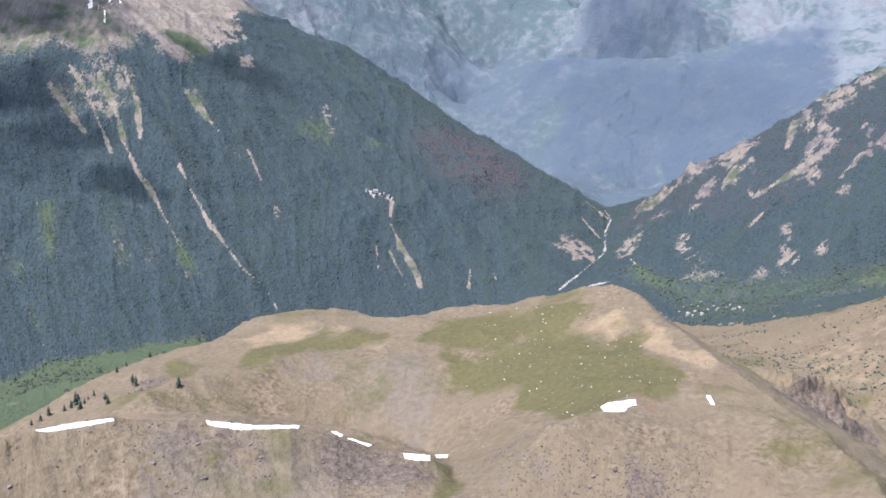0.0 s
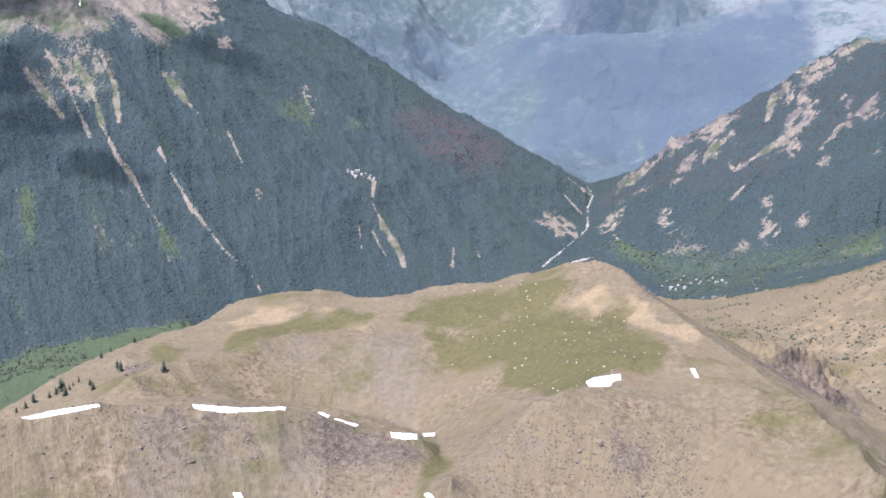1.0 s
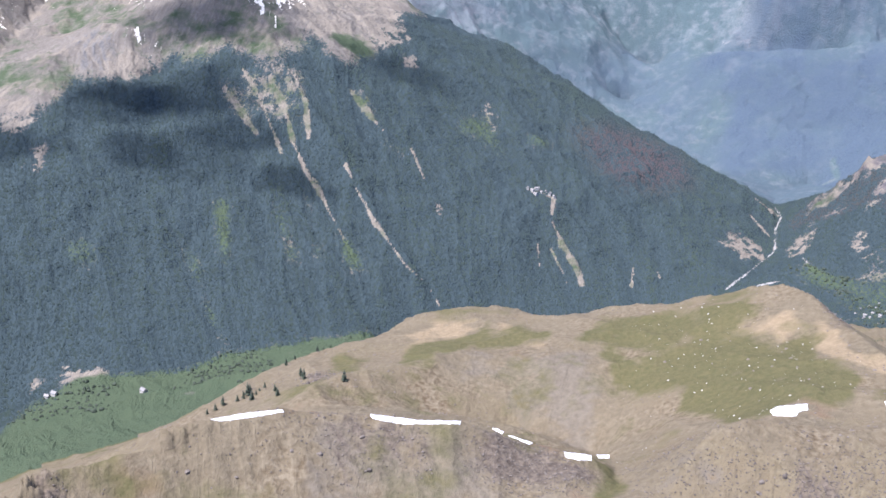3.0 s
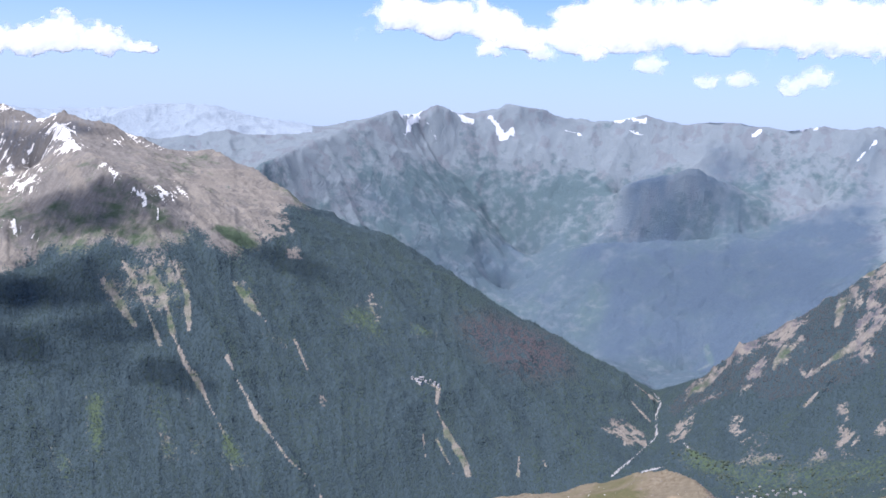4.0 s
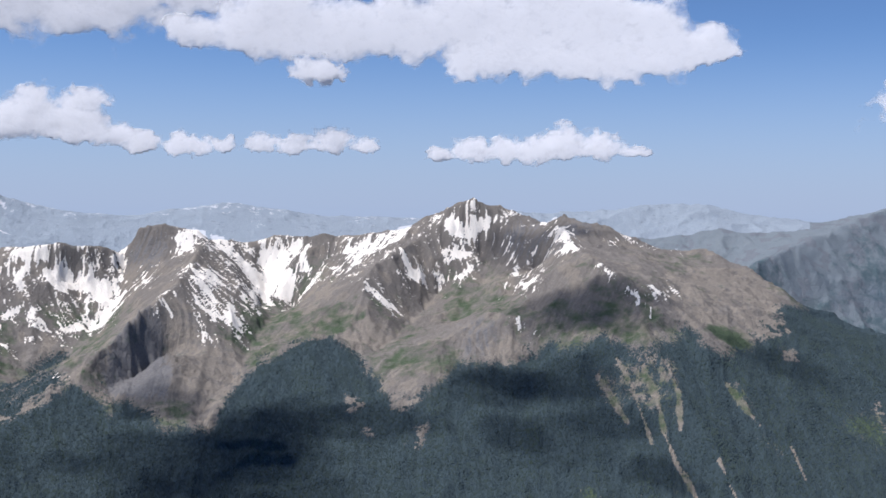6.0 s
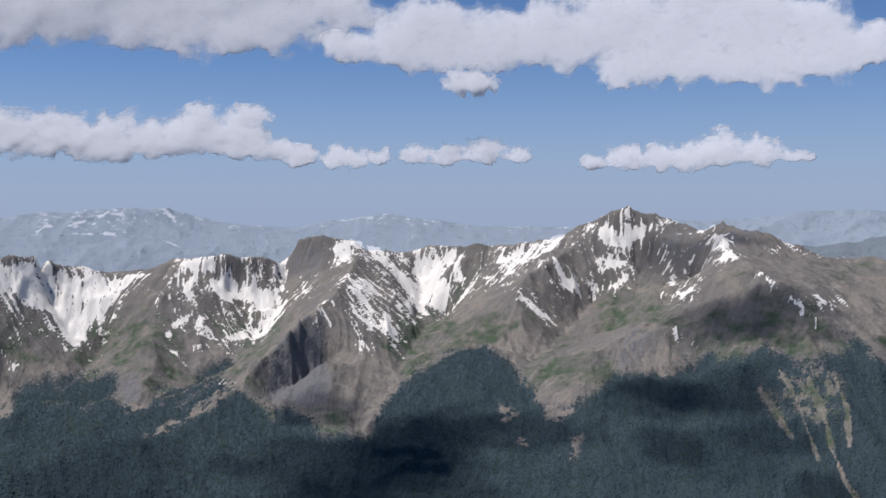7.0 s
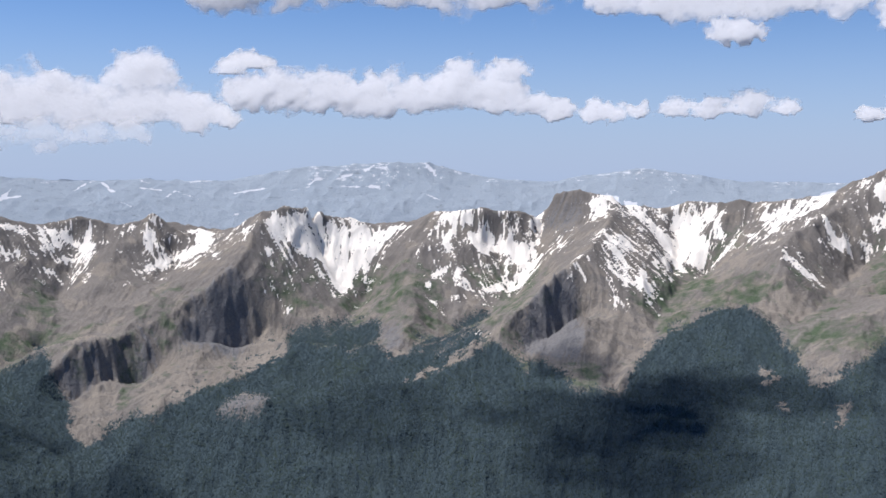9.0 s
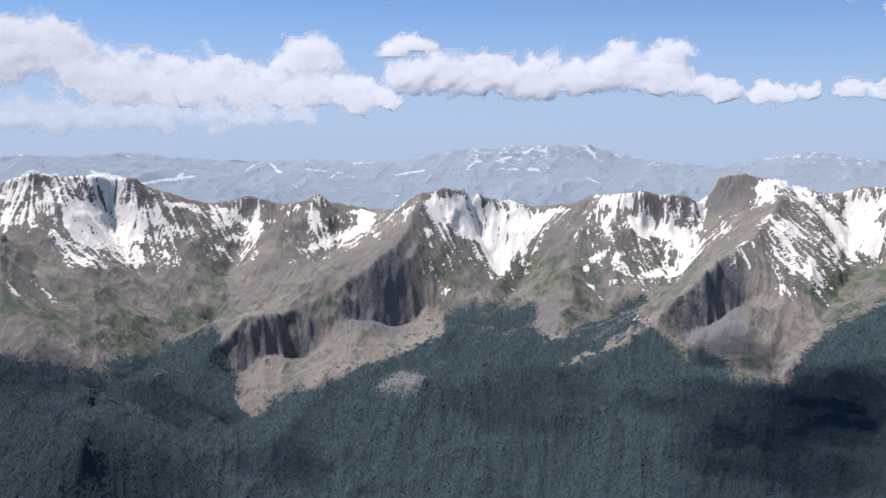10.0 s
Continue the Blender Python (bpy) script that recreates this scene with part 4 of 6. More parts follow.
area("snow", 0.92, (3.67, -1.90), (4.27, -1.81), (4.72, -2.20), (4.87, -2.50), (4.42, -2.50), (4.73, -3.26), (5.03, -4.01), (4.73, -4.16), (4.28, -3.56), (3.98, -2.96))
area("snow", 0.75, (1.75, -4.40), (2.49, -4.61), (3.69, -4.86), (4.05, -5.22), (2.79, -5.15), (2.05, -5.57), (2.65, -5.66), (1.85, -5.57))
area("snow", 0.78, (-1.61, -4.15), (-1.18, -3.41), (-0.30, -3.41), (0.13, -3.56), (-0.30, -4.75), (-0.01, -5.49), (0.58, -5.80), (0.87, -5.50), (1.17, -6.40), (1.76, -7.06), (1.32, -6.91), (0.43, -6.45), (-0.59, -5.70), (-1.23, -5.04))
area("snow", 1, (0.37, -5.20), (0.78, -5.35), (1.26, -6.40), (0.87, -6.31))
streak("snow", 0.13, (0.08, -4.45), (0.28, -3.86), (0.63, -3.35))
streak("snow", 0.12, (0.87, -3.56), (1.25, -4.76), (1.46, -5.80))
streak("snow", 0.13, (-1.03, -6.02), (-0.15, -6.53), (0.58, -7.07))
streak("snow", 0.15, (-0.68, -6.76), (0.08, -7.57))
streak("snow", 0.15, (-3.27, -5.40), (-2.81, -5.96))
streak("snow", 0.15, (-2.93, -5.02), (-2.41, -5.85))
area("snow", 1, (-2.73, -4.67), (-2.36, -4.58), (-2.53, -5.08))
streak("snow", 0.13, (-3.98, -4.80), (-3.67, -4.13), (-3.84, -3.54))
streak("snow", 0.13, (-3.69, -4.28), (-3.13, -3.81))
streak("snow", 0.12, (-1.90, -3.55), (-1.67, -4.00))
streak("snow", 0.13, (0.57, -1.77), (1.16, -2.07))
streak("snow", 0.13, (-0.31, -2.82), (-0.01, -3.02))
streak("snow", 0.16, (1.26, -7.59), (1.56, -7.50))
streak("snow", 0.14, (0.79, -7.14), (1.08, -7.29))
area("snow", 0.85, (6.38, -2.34), (7.28, -2.03), (7.89, -1.72), (8.19, -1.57), (9.10, -1.50), (9.70, -1.10), (10.25, -1.03), (9.86, -1.61), (9.10, -2.01), (8.20, -2.54), (7.59, -2.85), (7.29, -3.30), (6.84, -3.31), (6.68, -2.79))
streak("snow", 0.14, (5.02, -1.89), (5.83, -2.04))
streak("snow", 0.14, (5.03, -2.86), (5.69, -2.65))
area("snow", 0.8, (5.93, -3.25), (6.75, -3.19), (6.54, -3.76), (5.94, -3.70))
streak("snow", 0.13, (6.54, -3.85), (7.24, -3.76))
streak("snow", 0.14, (4.52, -4.31), (5.33, -4.10))
streak("snow", 0.13, (4.29, -4.61), (4.74, -4.46))
streak("snow", 0.14, (6.53, -1.82), (7.58, -1.72))
area("snow", 0.95, (7.75, -3.79), (8.21, -4.30), (8.73, -4.75), (9.20, -5.45), (9.81, -5.69), (9.14, -5.66), (8.46, -5.12), (7.91, -4.51))
area("snow", 0.88, (9.41, -2.31), (9.87, -2.62), (10.33, -3.07), (10.79, -3.37), (11.16, -3.97), (10.86, -4.34), (10.19, -3.89), (9.72, -3.23))
streak("snow", 0.13, (9.11, -2.77), (9.33, -3.53), (9.58, -4.20))
streak("snow", 0.12, (8.65, -2.47), (9.11, -2.93))
streak("snow", 0.13, (9.88, -4.14), (10.20, -4.74))
streak("snow", 0.12, (10.50, -4.59), (10.81, -5.04))
area("snow", 1.15, (11.93, -1.32), (12.14, -0.77), (12.74, -0.45), (13.35, -0.75), (13.81, -1.05), (14.11, -0.68), (14.78, -0.55), (14.58, -1.25), (13.97, -1.69), (13.06, -1.76), (12.30, -1.59))
streak("snow", 0.16, (13.58, 0.32), (13.86, -0.20), (14.17, -0.74))
streak("snow", 0.16, (13.13, -0.08), (13.72, -0.81))
streak("snow", 0.14, (12.37, -0.21), (12.62, -0.82))
streak("snow", 0.16, (14.72, -0.61), (16.08, -0.36))
streak("snow", 0.14, (11.07, -0.93), (12.13, -0.40))
area("snow", 0.88, (11.70, -2.29), (12.45, -2.07), (13.74, -2.39), (13.38, -2.76), (12.62, -2.80), (12.16, -3.26), (11.65, -3.30), (12.01, -2.81))
streak("snow", 0.14, (11.14, -1.32), (11.60, -2.05))
area("snow", 0.88, (12.47, -3.81), (13.38, -3.34), (13.75, -3.15), (13.60, -3.85), (12.78, -3.99))
streak("snow", 0.13, (11.50, -3.57), (12.23, -3.81))
streak("snow", 0.2, (11.62, -4.21), (11.69, -4.52))
area("snow", 0.8, (15.34, -1.88), (15.69, -2.40), (16.03, -3.00), (16.19, -3.67), (15.82, -3.52), (15.51, -2.76))
streak("snow", 0.13, (16.02, -2.60), (16.33, -3.30))
streak("snow", 0.12, (17.02, -2.74), (17.32, -2.62))
streak("snow", 0.12, (16.42, -2.84), (16.88, -2.99))
streak("snow", 0.14, (13.98, -1.96), (14.52, -1.65))
area("snow", 0.92, (15.59, -4.25), (16.43, -3.90), (17.04, -3.68), (17.28, -3.89), (16.65, -4.26), (15.99, -4.40))
area("snow", 0.72, (17.24, -0.86), (18.05, -0.49), (18.51, -0.99), (18.88, -1.74), (19.37, -2.34), (18.68, -2.56), (18.07, -1.97), (17.61, -1.46))
streak("snow", 0.13, (20.45, -1.12), (20.76, -1.57), (21.21, -2.07))
streak("snow", 0.12, (21.20, -1.20), (22.16, -1.90))
streak("snow", 0.14, (22.39, -1.69), (23.13, -2.13), (24.07, -2.35))
streak("snow", 0.13, (24.30, -2.10), (24.60, -2.34))
streak("snow", 0.17, (19.98, -3.03), (20.64, -3.22), (21.78, -4.19), (22.39, -4.75))
streak("snow", 0.12, (22.75, -5.27), (23.49, -5.64))
streak("snow", 0.15, (15.64, -5.98), (16.41, -6.54))
area("snow", 0.45, (23.02, -4.07), (24.49, -4.18), (24.21, -4.78), (23.33, -4.81))
streak("snow", 0.16, (16.94, -7.22), (17.24, -7.16))
streak("snow", 0.14, (20.48, -2.62), (20.69, -2.71))
# screes and bare ground
area("bare", 1, (-29.91, -12.96), (-29.00, -11.51), (-27.19, -10.52), (-27.21, -12.75), (-27.82, -13.62), (-29.03, -14.02))
area("bare", 1, (-26.44, -11.58), (-25.37, -9.80), (-24.15, -9.21), (-21.39, -9.83), (-18.62, -10.13), (-20.46, -10.74), (-22.62, -11.33), (-24.15, -12.21), (-25.99, -12.78))
area("bare", 1, (-20.02, -7.71), (-18.32, -8.00), (-18.62, -10.13), (-20.46, -10.74), (-21.08, -10.13))
area("bare", 1, (-13.09, -9.74), (-12.33, -9.27), (-11.87, -9.71), (-13.08, -10.65))
area("bare", 1, (-2.83, -5.26), (-1.68, -6.09), (1.44, -8.25), (1.22, -9.41), (-0.11, -10.93), (-0.35, -12.09), (-2.14, -9.32))
area("bare", 0.8, (-12.45, -11.53), (-10.04, -10.32), (-5.94, -7.73), (-4.81, -6.21), (-5.77, -8.31), (-8.84, -10.28), (-11.53, -11.50))
area("bare", 1, (14.11, -7.12), (15.63, -6.80), (17.33, -8.14), (14.43, -8.47))
area("bare", 0.8, (9.01, -8.91), (10.81, -9.81), (11.27, -10.11), (9.63, -11.28), (9.32, -10.10))
area("bare", 0.8, (6.35, -9.75), (8.13, -10.67), (6.95, -11.23))
area("bare", 1, (6.33, -7.10), (7.79, -5.93), (9.58, -6.83), (9.00, -7.72), (7.51, -7.71))
area("bare", 0.7, (7.25, -11.82), (8.44, -11.84), (8.45, -13.01))
area("bare", 0.7, (9.94, -12.16), (11.43, -11.30), (11.30, -12.76), (10.25, -13.33))
area("bare", 1, (23.25, -3.63), (26.17, -2.97), (28.54, -3.19), (30.40, -6.42), (28.29, -6.83), (26.78, -6.21), (24.70, -5.96))
area("bare", 0.8, (29.51, -7.20), (30.57, -7.02), (30.73, -7.77), (29.67, -7.79))
area("bare", 0.9, (34.12, -9.75), (34.57, -9.44), (34.95, -10.31), (35.06, -11.05), (34.60, -10.77))
area("bare", 0.9, (31.67, -15.02), (32.01, -14.81), (32.32, -15.22), (31.95, -15.68))
area("bare", 0.9, (47.28, -15.94), (48.22, -15.19), (49.77, -16.02), (50.09, -16.60), (48.68, -16.67))
area("bare", 0.7, (45.24, -10.98), (45.79, -9.75), (46.33, -8.67), (47.23, -8.46), (47.42, -9.35), (46.43, -10.60), (45.72, -11.39))
area("bare", 0.6, (42.88, -9.33), (43.19, -9.46), (43.23, -10.27), (42.83, -10.23))
area("bare", 0.5, (42.61, -6.92), (43.06, -6.75), (43.26, -7.80), (42.82, -8.12))
area("bare", 0.5, (49.35, -12.01), (50.54, -12.05), (50.57, -12.63), (49.48, -12.73))
area("bare", 0.7, (54.33, -5.01), (55.01, -4.62), (54.89, -5.03), (54.48, -5.24))
area("lawn", 0.38, (32.34, -10.69), (33.52, -9.77), (35.05, -10.90), (36.02, -12.81), (34.78, -12.10))
area("lawn", 0.45, (36.28, -11.30), (37.03, -10.91), (38.59, -11.50), (37.53, -11.94), (36.45, -11.74))
area("lawn", 0.35, (11.65, -16.13), (13.00, -16.37), (13.93, -17.43), (13.20, -18.08), (11.57, -17.81))
# cliff faces outlined by their shade: dark rock and painted shade together
area("crags_and_shade", 1, (-24.15, -9.15), (-22.93, -6.79), (-21.40, -5.28), (-20.42, -6.49), (-20.41, -8.31), (-20.71, -9.89), (-22.62, -9.43))
area("crags_and_shade", 1, (-26.29, -11.28), (-26.03, -8.29), (-25.21, -8.29), (-25.31, -9.80))
area("crags_and_shade", 0.9, (-30.18, -10.59), (-28.98, -9.20), (-27.18, -9.53), (-27.49, -10.42), (-28.70, -11.23), (-29.89, -11.55))
area("crags_and_shade", 1, (-3.49, -5.19), (-2.73, -6.72), (-2.08, -9.32), (-2.97, -9.95), (-5.88, -9.80), (-5.08, -7.10))
area("crags_and_shade", 0.9, (-13.40, -9.60), (-12.96, -8.23), (-12.35, -8.37), (-12.18, -9.42), (-13.09, -9.80))
area("crags_and_shade", 0.7, (-22.62, -12.83), (-21.39, -11.79), (-19.22, -11.79), (-19.22, -12.84), (-21.07, -13.44))
area("crags_and_shade", 0.6, (-4.51, -1.76), (-2.40, -1.21), (-2.22, -2.31), (-3.16, -3.80), (-4.17, -3.53))
area("crags_and_shade", 0.8, (-3.69, -5.77), (-2.90, -5.37), (-2.10, -9.20), (-3.17, -8.32), (-4.22, -8.00))
area("crags_and_shade", 0.6, (15.85, -0.57), (17.07, -0.86), (18.58, -0.38), (20.42, -0.96), (18.31, -2.51), (15.89, -3.46), (14.96, -2.26))
area("crags_and_shade", 0.5, (12.59, -7.13), (13.49, -5.91), (15.32, -6.05), (15.63, -6.80), (13.52, -8.62))
area("lawn", 1, (11.23, -24.15), (11.25, -23.78), (17.01, -23.83), (20.96, -22.97), (23.76, -22.64), (29.14, -21.86), (24.70, -23.77), (20.00, -25.01))
area("lawn", 1, (7.62, -25.93), (9.49, -24.78), (13.71, -24.37), (19.35, -23.84), (23.88, -22.63), (19.91, -25.71), (16.66, -26.67), (7.27, -28.67))
area("lawn", 0.4, (51.09, -17.11), (51.94, -16.41), (54.82, -17.13), (52.74, -17.83))
area("lawn", 0.32, (52.67, -17.24), (59.78, -16.01), (65.56, -13.80), (65.77, -14.90), (58.68, -18.55), (55.12, -19.35))
area("dry", 1, (39.01, -10.57), (41.77, -10.42), (44.95, -11.72), (45.83, -13.02), (43.85, -13.61), (40.99, -12.88))
area("dry", 0.6, (52.94, -5.70), (57.64, -4.78), (60.73, -3.98), (60.91, -6.78), (57.86, -8.48), (53.65, -7.99))
area("grey", 0.7, (25.15, -26.34), (28.17, -27.12), (34.96, -27.24), (38.75, -27.90), (41.60, -29.42), (41.33, -30.04), (36.89, -30.40), (33.55, -32.96), (23.01, -32.93), (23.75, -30.59))
area("grey", 0.45, (46.00, -27.14), (49.26, -25.21), (51.04, -24.64), (50.89, -27.57), (47.04, -29.92), (44.67, -29.66))
area("crags_and_shade", 0.45, (25.48, -26.56), (27.83, -26.76), (29.87, -27.40), (31.97, -28.85), (30.65, -30.65), (27.87, -30.38), (26.49, -28.89))
area("crags_and_shade", 0.5, (36.95, -31.27), (40.45, -31.58), (38.81, -32.65), (36.36, -32.82))
area("crags_and_shade", 0.4, (53.01, -27.19), (55.83, -26.06), (58.08, -27.27), (58.54, -29.45), (53.51, -29.96))
area("crags_and_shade", 0.6, (54.38, -24.63), (55.83, -24.49), (55.82, -25.21), (54.62, -25.16))
area("dry", 0.9, (12.96, -29.47), (16.52, -28.69), (16.92, -32.50), (13.51, -32.13))
area("dry", 0.9, (20.57, -29.56), (21.76, -29.04), (21.85, -31.66), (20.78, -32.80))
area("dry", 0.4, (38.77, -28.19), (41.57, -29.13), (43.01, -31.32), (40.91, -30.95), (40.59, -29.52))
area("dry", 0.7, (22.19, -25.81), (25.49, -25.90), (25.15, -26.37), (22.17, -26.47))
area("dry", 0.8, (36.65, -27.09), (40.07, -27.55), (40.12, -28.14), (37.38, -27.76))
area("dry", 0.6, (34.70, -22.57), (39.60, -22.26), (39.96, -22.69), (36.38, -23.00))
area("turf", 0.8, (65.17, -17.67), (68.88, -15.37), (69.77, -15.46), (67.42, -17.43), (65.52, -17.98))
area("turf", 0.6, (18.38, -30.28), (20.38, -30.13), (19.59, -32.72), (17.92, -32.59))
area("turf", 0.9, (41.59, -27.98), (42.98, -28.35), (43.87, -30.93), (42.49, -31.01))
area("pale", 0.35, (57.55, -21.10), (61.71, -18.80), (66.00, -16.15), (67.76, -24.89), (63.22, -20.72))
area("grey", 0.9, (32.45, -23.11), (36.65, -22.68), (41.25, -22.81), (42.17, -24.22), (41.53, -27.10), (39.86, -27.46), (36.77, -26.06), (34.09, -24.30))
area("crags_and_shade", 1, (33.83, -28.00), (35.48, -27.12), (38.18, -27.66), (41.64, -28.72), (41.70, -29.59), (35.55, -29.52))
area("crags_and_shade", 0.7, (24.83, -26.35), (31.51, -26.65), (31.85, -28.84), (27.93, -28.40))
area("crags_and_shade", 0.7, (52.97, -27.10), (55.27, -27.07), (55.33, -29.68), (53.70, -29.92))
area("crags_and_shade", 0.8, (57.17, -28.80), (58.71, -28.25), (58.95, -29.64), (57.36, -29.92))
area("crags_and_shade", 0.9, (28.00, -24.35), (24.13, -24.44), (24.77, -23.76), (25.22, -23.93))
area("crags_and_shade", 0.8, (52.13, -17.96), (54.14, -19.02), (56.23, -20.55), (55.79, -20.76), (53.54, -19.25))
area("crags_and_shade", 1.5, (60.29, -21.84), (61.41, -20.59), (62.73, -21.34), (64.68, -22.35), (66.21, -24.82), (65.91, -25.46), (64.18, -24.18), (62.17, -23.05))
area("crags_and_shade", 1, (7.23, -28.94), (9.03, -28.80), (11.42, -29.28), (11.64, -30.15), (10.23, -31.68), (6.94, -31.14))
streak("bare", 0.34, (22.55, -7.89), (23.54, -10.12), (24.03, -11.98), (24.82, -13.71), (25.37, -14.44))
streak("bare", 0.15, (25.37, -14.44), (26.06, -15.77), (27.20, -17.84))
streak("bare", 0.30, (26.80, -12.90), (27.42, -14.31), (28.28, -15.78), (30.08, -18.17))
streak("bare", 0.18, (30.08, -18.17), (31.48, -19.37), (32.17, -20.42))
streak("bare", 0.21, (21.34, -7.90), (22.08, -9.15), (23.06, -11.69), (23.31, -12.40))
streak("bare", 0.40, (20.36, -8.88), (21.34, -10.41), (21.98, -11.26))
streak("bare", 0.21, (30.40, -12.07), (31.15, -13.69))
streak("bare", 0.27, (36.83, -13.98), (37.62, -14.10), (38.25, -14.38))
streak("bare", 0.46, (38.31, -14.38), (38.30, -15.59), (38.99, -16.78), (39.84, -17.96), (40.21, -18.85))
streak("bare", 0.18, (37.56, -16.83), (37.77, -18.04))
streak("bare", 0.15, (38.37, -17.11), (39.41, -18.89))
streak("bare", 0.27, (42.97, -17.78), (42.94, -18.70))
streak("bare", 0.27, (44.32, -17.85), (44.44, -18.14))
streak("bare", 0.27, (48.98, -13.52), (50.31, -14.31))
streak("bare", 0.27, (48.92, -14.43), (49.96, -15.40))
streak("bare", 0.37, (27.09, -9.08), (28.79, -11.07))
streak("bare", 0.37, (24.03, -8.28), (24.67, -9.69), (24.75, -11.55))
streak("lawn", 0.24, (22.91, -15.12), (23.94, -18.05))
streak("lawn", 0.24, (24.50, -14.58), (25.40, -18.10))
streak("lawn", 0.24, (25.91, -15.76), (26.27, -16.94))
streak("lawn", 0.26, (18.52, -18.63), (19.95, -22.42))
streak("lawn", 0.24, (19.87, -14.75), (20.11, -17.59))
streak("lawn", 0.24, (28.20, -11.08), (30.25, -12.81))
streak("lawn", 0.24, (27.06, -17.54), (28.39, -19.04))
streak("stones", 0.11, (48.05, -18.37), (49.21, -17.29), (50.35, -16.12), (50.23, -15.07), (50.46, -14.29), (49.77, -13.60))
streak("stones", 0.12, (51.77, -16.28), (52.46, -16.81), (53.26, -17.02))
streak("stones", 0.12, (48.99, -18.23), (50.83, -17.59))
streak("bare", 0.18, (55.16, -19.64), (58.68, -18.55), (62.00, -17.14))
streak("stones", 0.12, (46.19, -5.73), (48.57, -5.68))
streak("stones", 0.12, (45.58, -5.59), (45.88, -5.57))

MASKS["crags_and_shade"][(GA > 59.3) & (GR < 620)] = 0
for key in ("turf", "pale", "grey", "dry"):
    MASKS[key] = blurred(MASKS[key], 3 if key in ("turf", "pale") else 7)
for key in ("wood", "meadow"):
    MASKS[key] = blurred(MASKS[key], 7) * (0.8 + 0.4 * ramp(PATCH3, 0.3, 0.7))
for key in ("crags_and_shade", "lawn", "bare"):
    MASKS[key] = np.where(OWN == 0, blurred(MASKS[key], 4), blurred(MASKS[key], 3 if key == "bare" else 5))
runnels = ramp(ridged(GA * 0.55 + 0.35 * EL + (NOISE - 0.5) * 1.5, LR * 9, 97, 3), 0.52, 0.72) * ramp(NOISE, 0.42, 0.55)
FINE = fbm(GX / 16, GY / 16, 107, 4, 0.6)
MASKS["bare"] = np.where(OWN == 4, np.maximum(MASKS["bare"], np.maximum(0.6 * runnels, 0.85 * ramp(0.7 * WASH2 + 2.4 * (NOISE - 0.5), 0.2, 0.6))), MASKS["bare"])
MASKS["bare"] = np.maximum(MASKS["bare"] * (0.25 + 0.75 * ramp(FINE, 0.36, 0.56)), MASKS.pop("gully"))
mountains = (OWN == 2) | (OWN == 3) | (OWN == 4) | (OWN == 1)
below = ramp(TREE_TOP + 12 - HIGH - 25 * np.clip(WASH2, -1, 1), -40, 30)
M = MASKS
M["dry"] = np.where(OWN == 4, np.maximum(M["dry"], 0.45), M["dry"])
M["forest"] = np.where(mountains, below * (1 - 0.85 * M["lawn"]), 0)
M["forest"] = M["forest"] * (1 - np.clip(M["bare"] * 1.2, 0, 1)) * (1 - 0.9 * M["lawn"]) * (1 - M["stones"]) * (1 - M["crags_and_shade"])
above = np.clip(1.2 - np.abs(HIGH - TREE_TOP - 80) / 170, 0, 1) * ramp(NOISE, 0.3, 0.52)
above = np.where(OWN == 2, 0.45, 0.5) * above * (1 - np.clip(1.5 * M["bare"], 0, 1)) * (1 - M["crags_and_shade"])
M["turf"] = np.where(OWN == 0, np.maximum(M["turf"], 0.5 * ramp(PATCH3, 0.45, 0.7)) * (1 - 0.7 * M["crags_and_shade"]), M["turf"])
M["grass"] = np.where(mountains, np.maximum(above, np.clip(2.6 * M["lawn"], 0, 1)), M["turf"])
M["grass"] = np.where(OWN == 5, np.maximum(0.7 * ramp(-130 - GZ + (PATCH - 0.5) * 700, 0, 260), M.pop("meadow")), M["grass"])
M["forest"] = np.where(OWN == 5, np.maximum(0.5 * ramp(-400 - GZ + (PATCH2 - 0.5) * 700, 0, 260), M.pop("wood")) * (1 - M["bare"]), M["forest"])
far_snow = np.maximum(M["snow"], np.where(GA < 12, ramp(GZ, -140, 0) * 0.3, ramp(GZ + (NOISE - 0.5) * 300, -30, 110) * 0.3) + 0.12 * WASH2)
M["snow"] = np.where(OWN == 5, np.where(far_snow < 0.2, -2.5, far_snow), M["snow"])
M["scree"] = np.maximum(M["bare"], ramp(NOISE2, 0.5, 0.62) * 0.7)
SPECKS = np.where((OWN == 3) | (OWN == 2), 0.3 * ramp(blurred(M["snow"], 14), 0.02, 0.3), 0)
M["snow"] = np.where(OWN == 5, M["snow"], np.maximum(blurred(M["snow"], 1), SPECKS) + 0.9 * WASH * (blurred(M["snow"], 3) > 0.03))
M["snow"] = np.where(M["snow"] <= 0.03, -2.5, M["snow"])
# haze painted on the farthest ranges: pale blue bare colour, no woods or grass
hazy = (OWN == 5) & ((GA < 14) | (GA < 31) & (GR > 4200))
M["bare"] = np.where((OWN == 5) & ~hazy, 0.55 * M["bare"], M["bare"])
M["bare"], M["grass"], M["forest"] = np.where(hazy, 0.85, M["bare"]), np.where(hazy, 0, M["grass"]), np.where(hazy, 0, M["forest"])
BARE_TOP = np.clip((GR - 180) / 150, 0, 1) * np.clip((71 - GA) / 2, 0, 1)
M["wash"], M["wash_broad"] = 0.5 + 0.5 * WASH * BARE_TOP, 0.5 + 0.5 * WASH2 * BARE_TOP


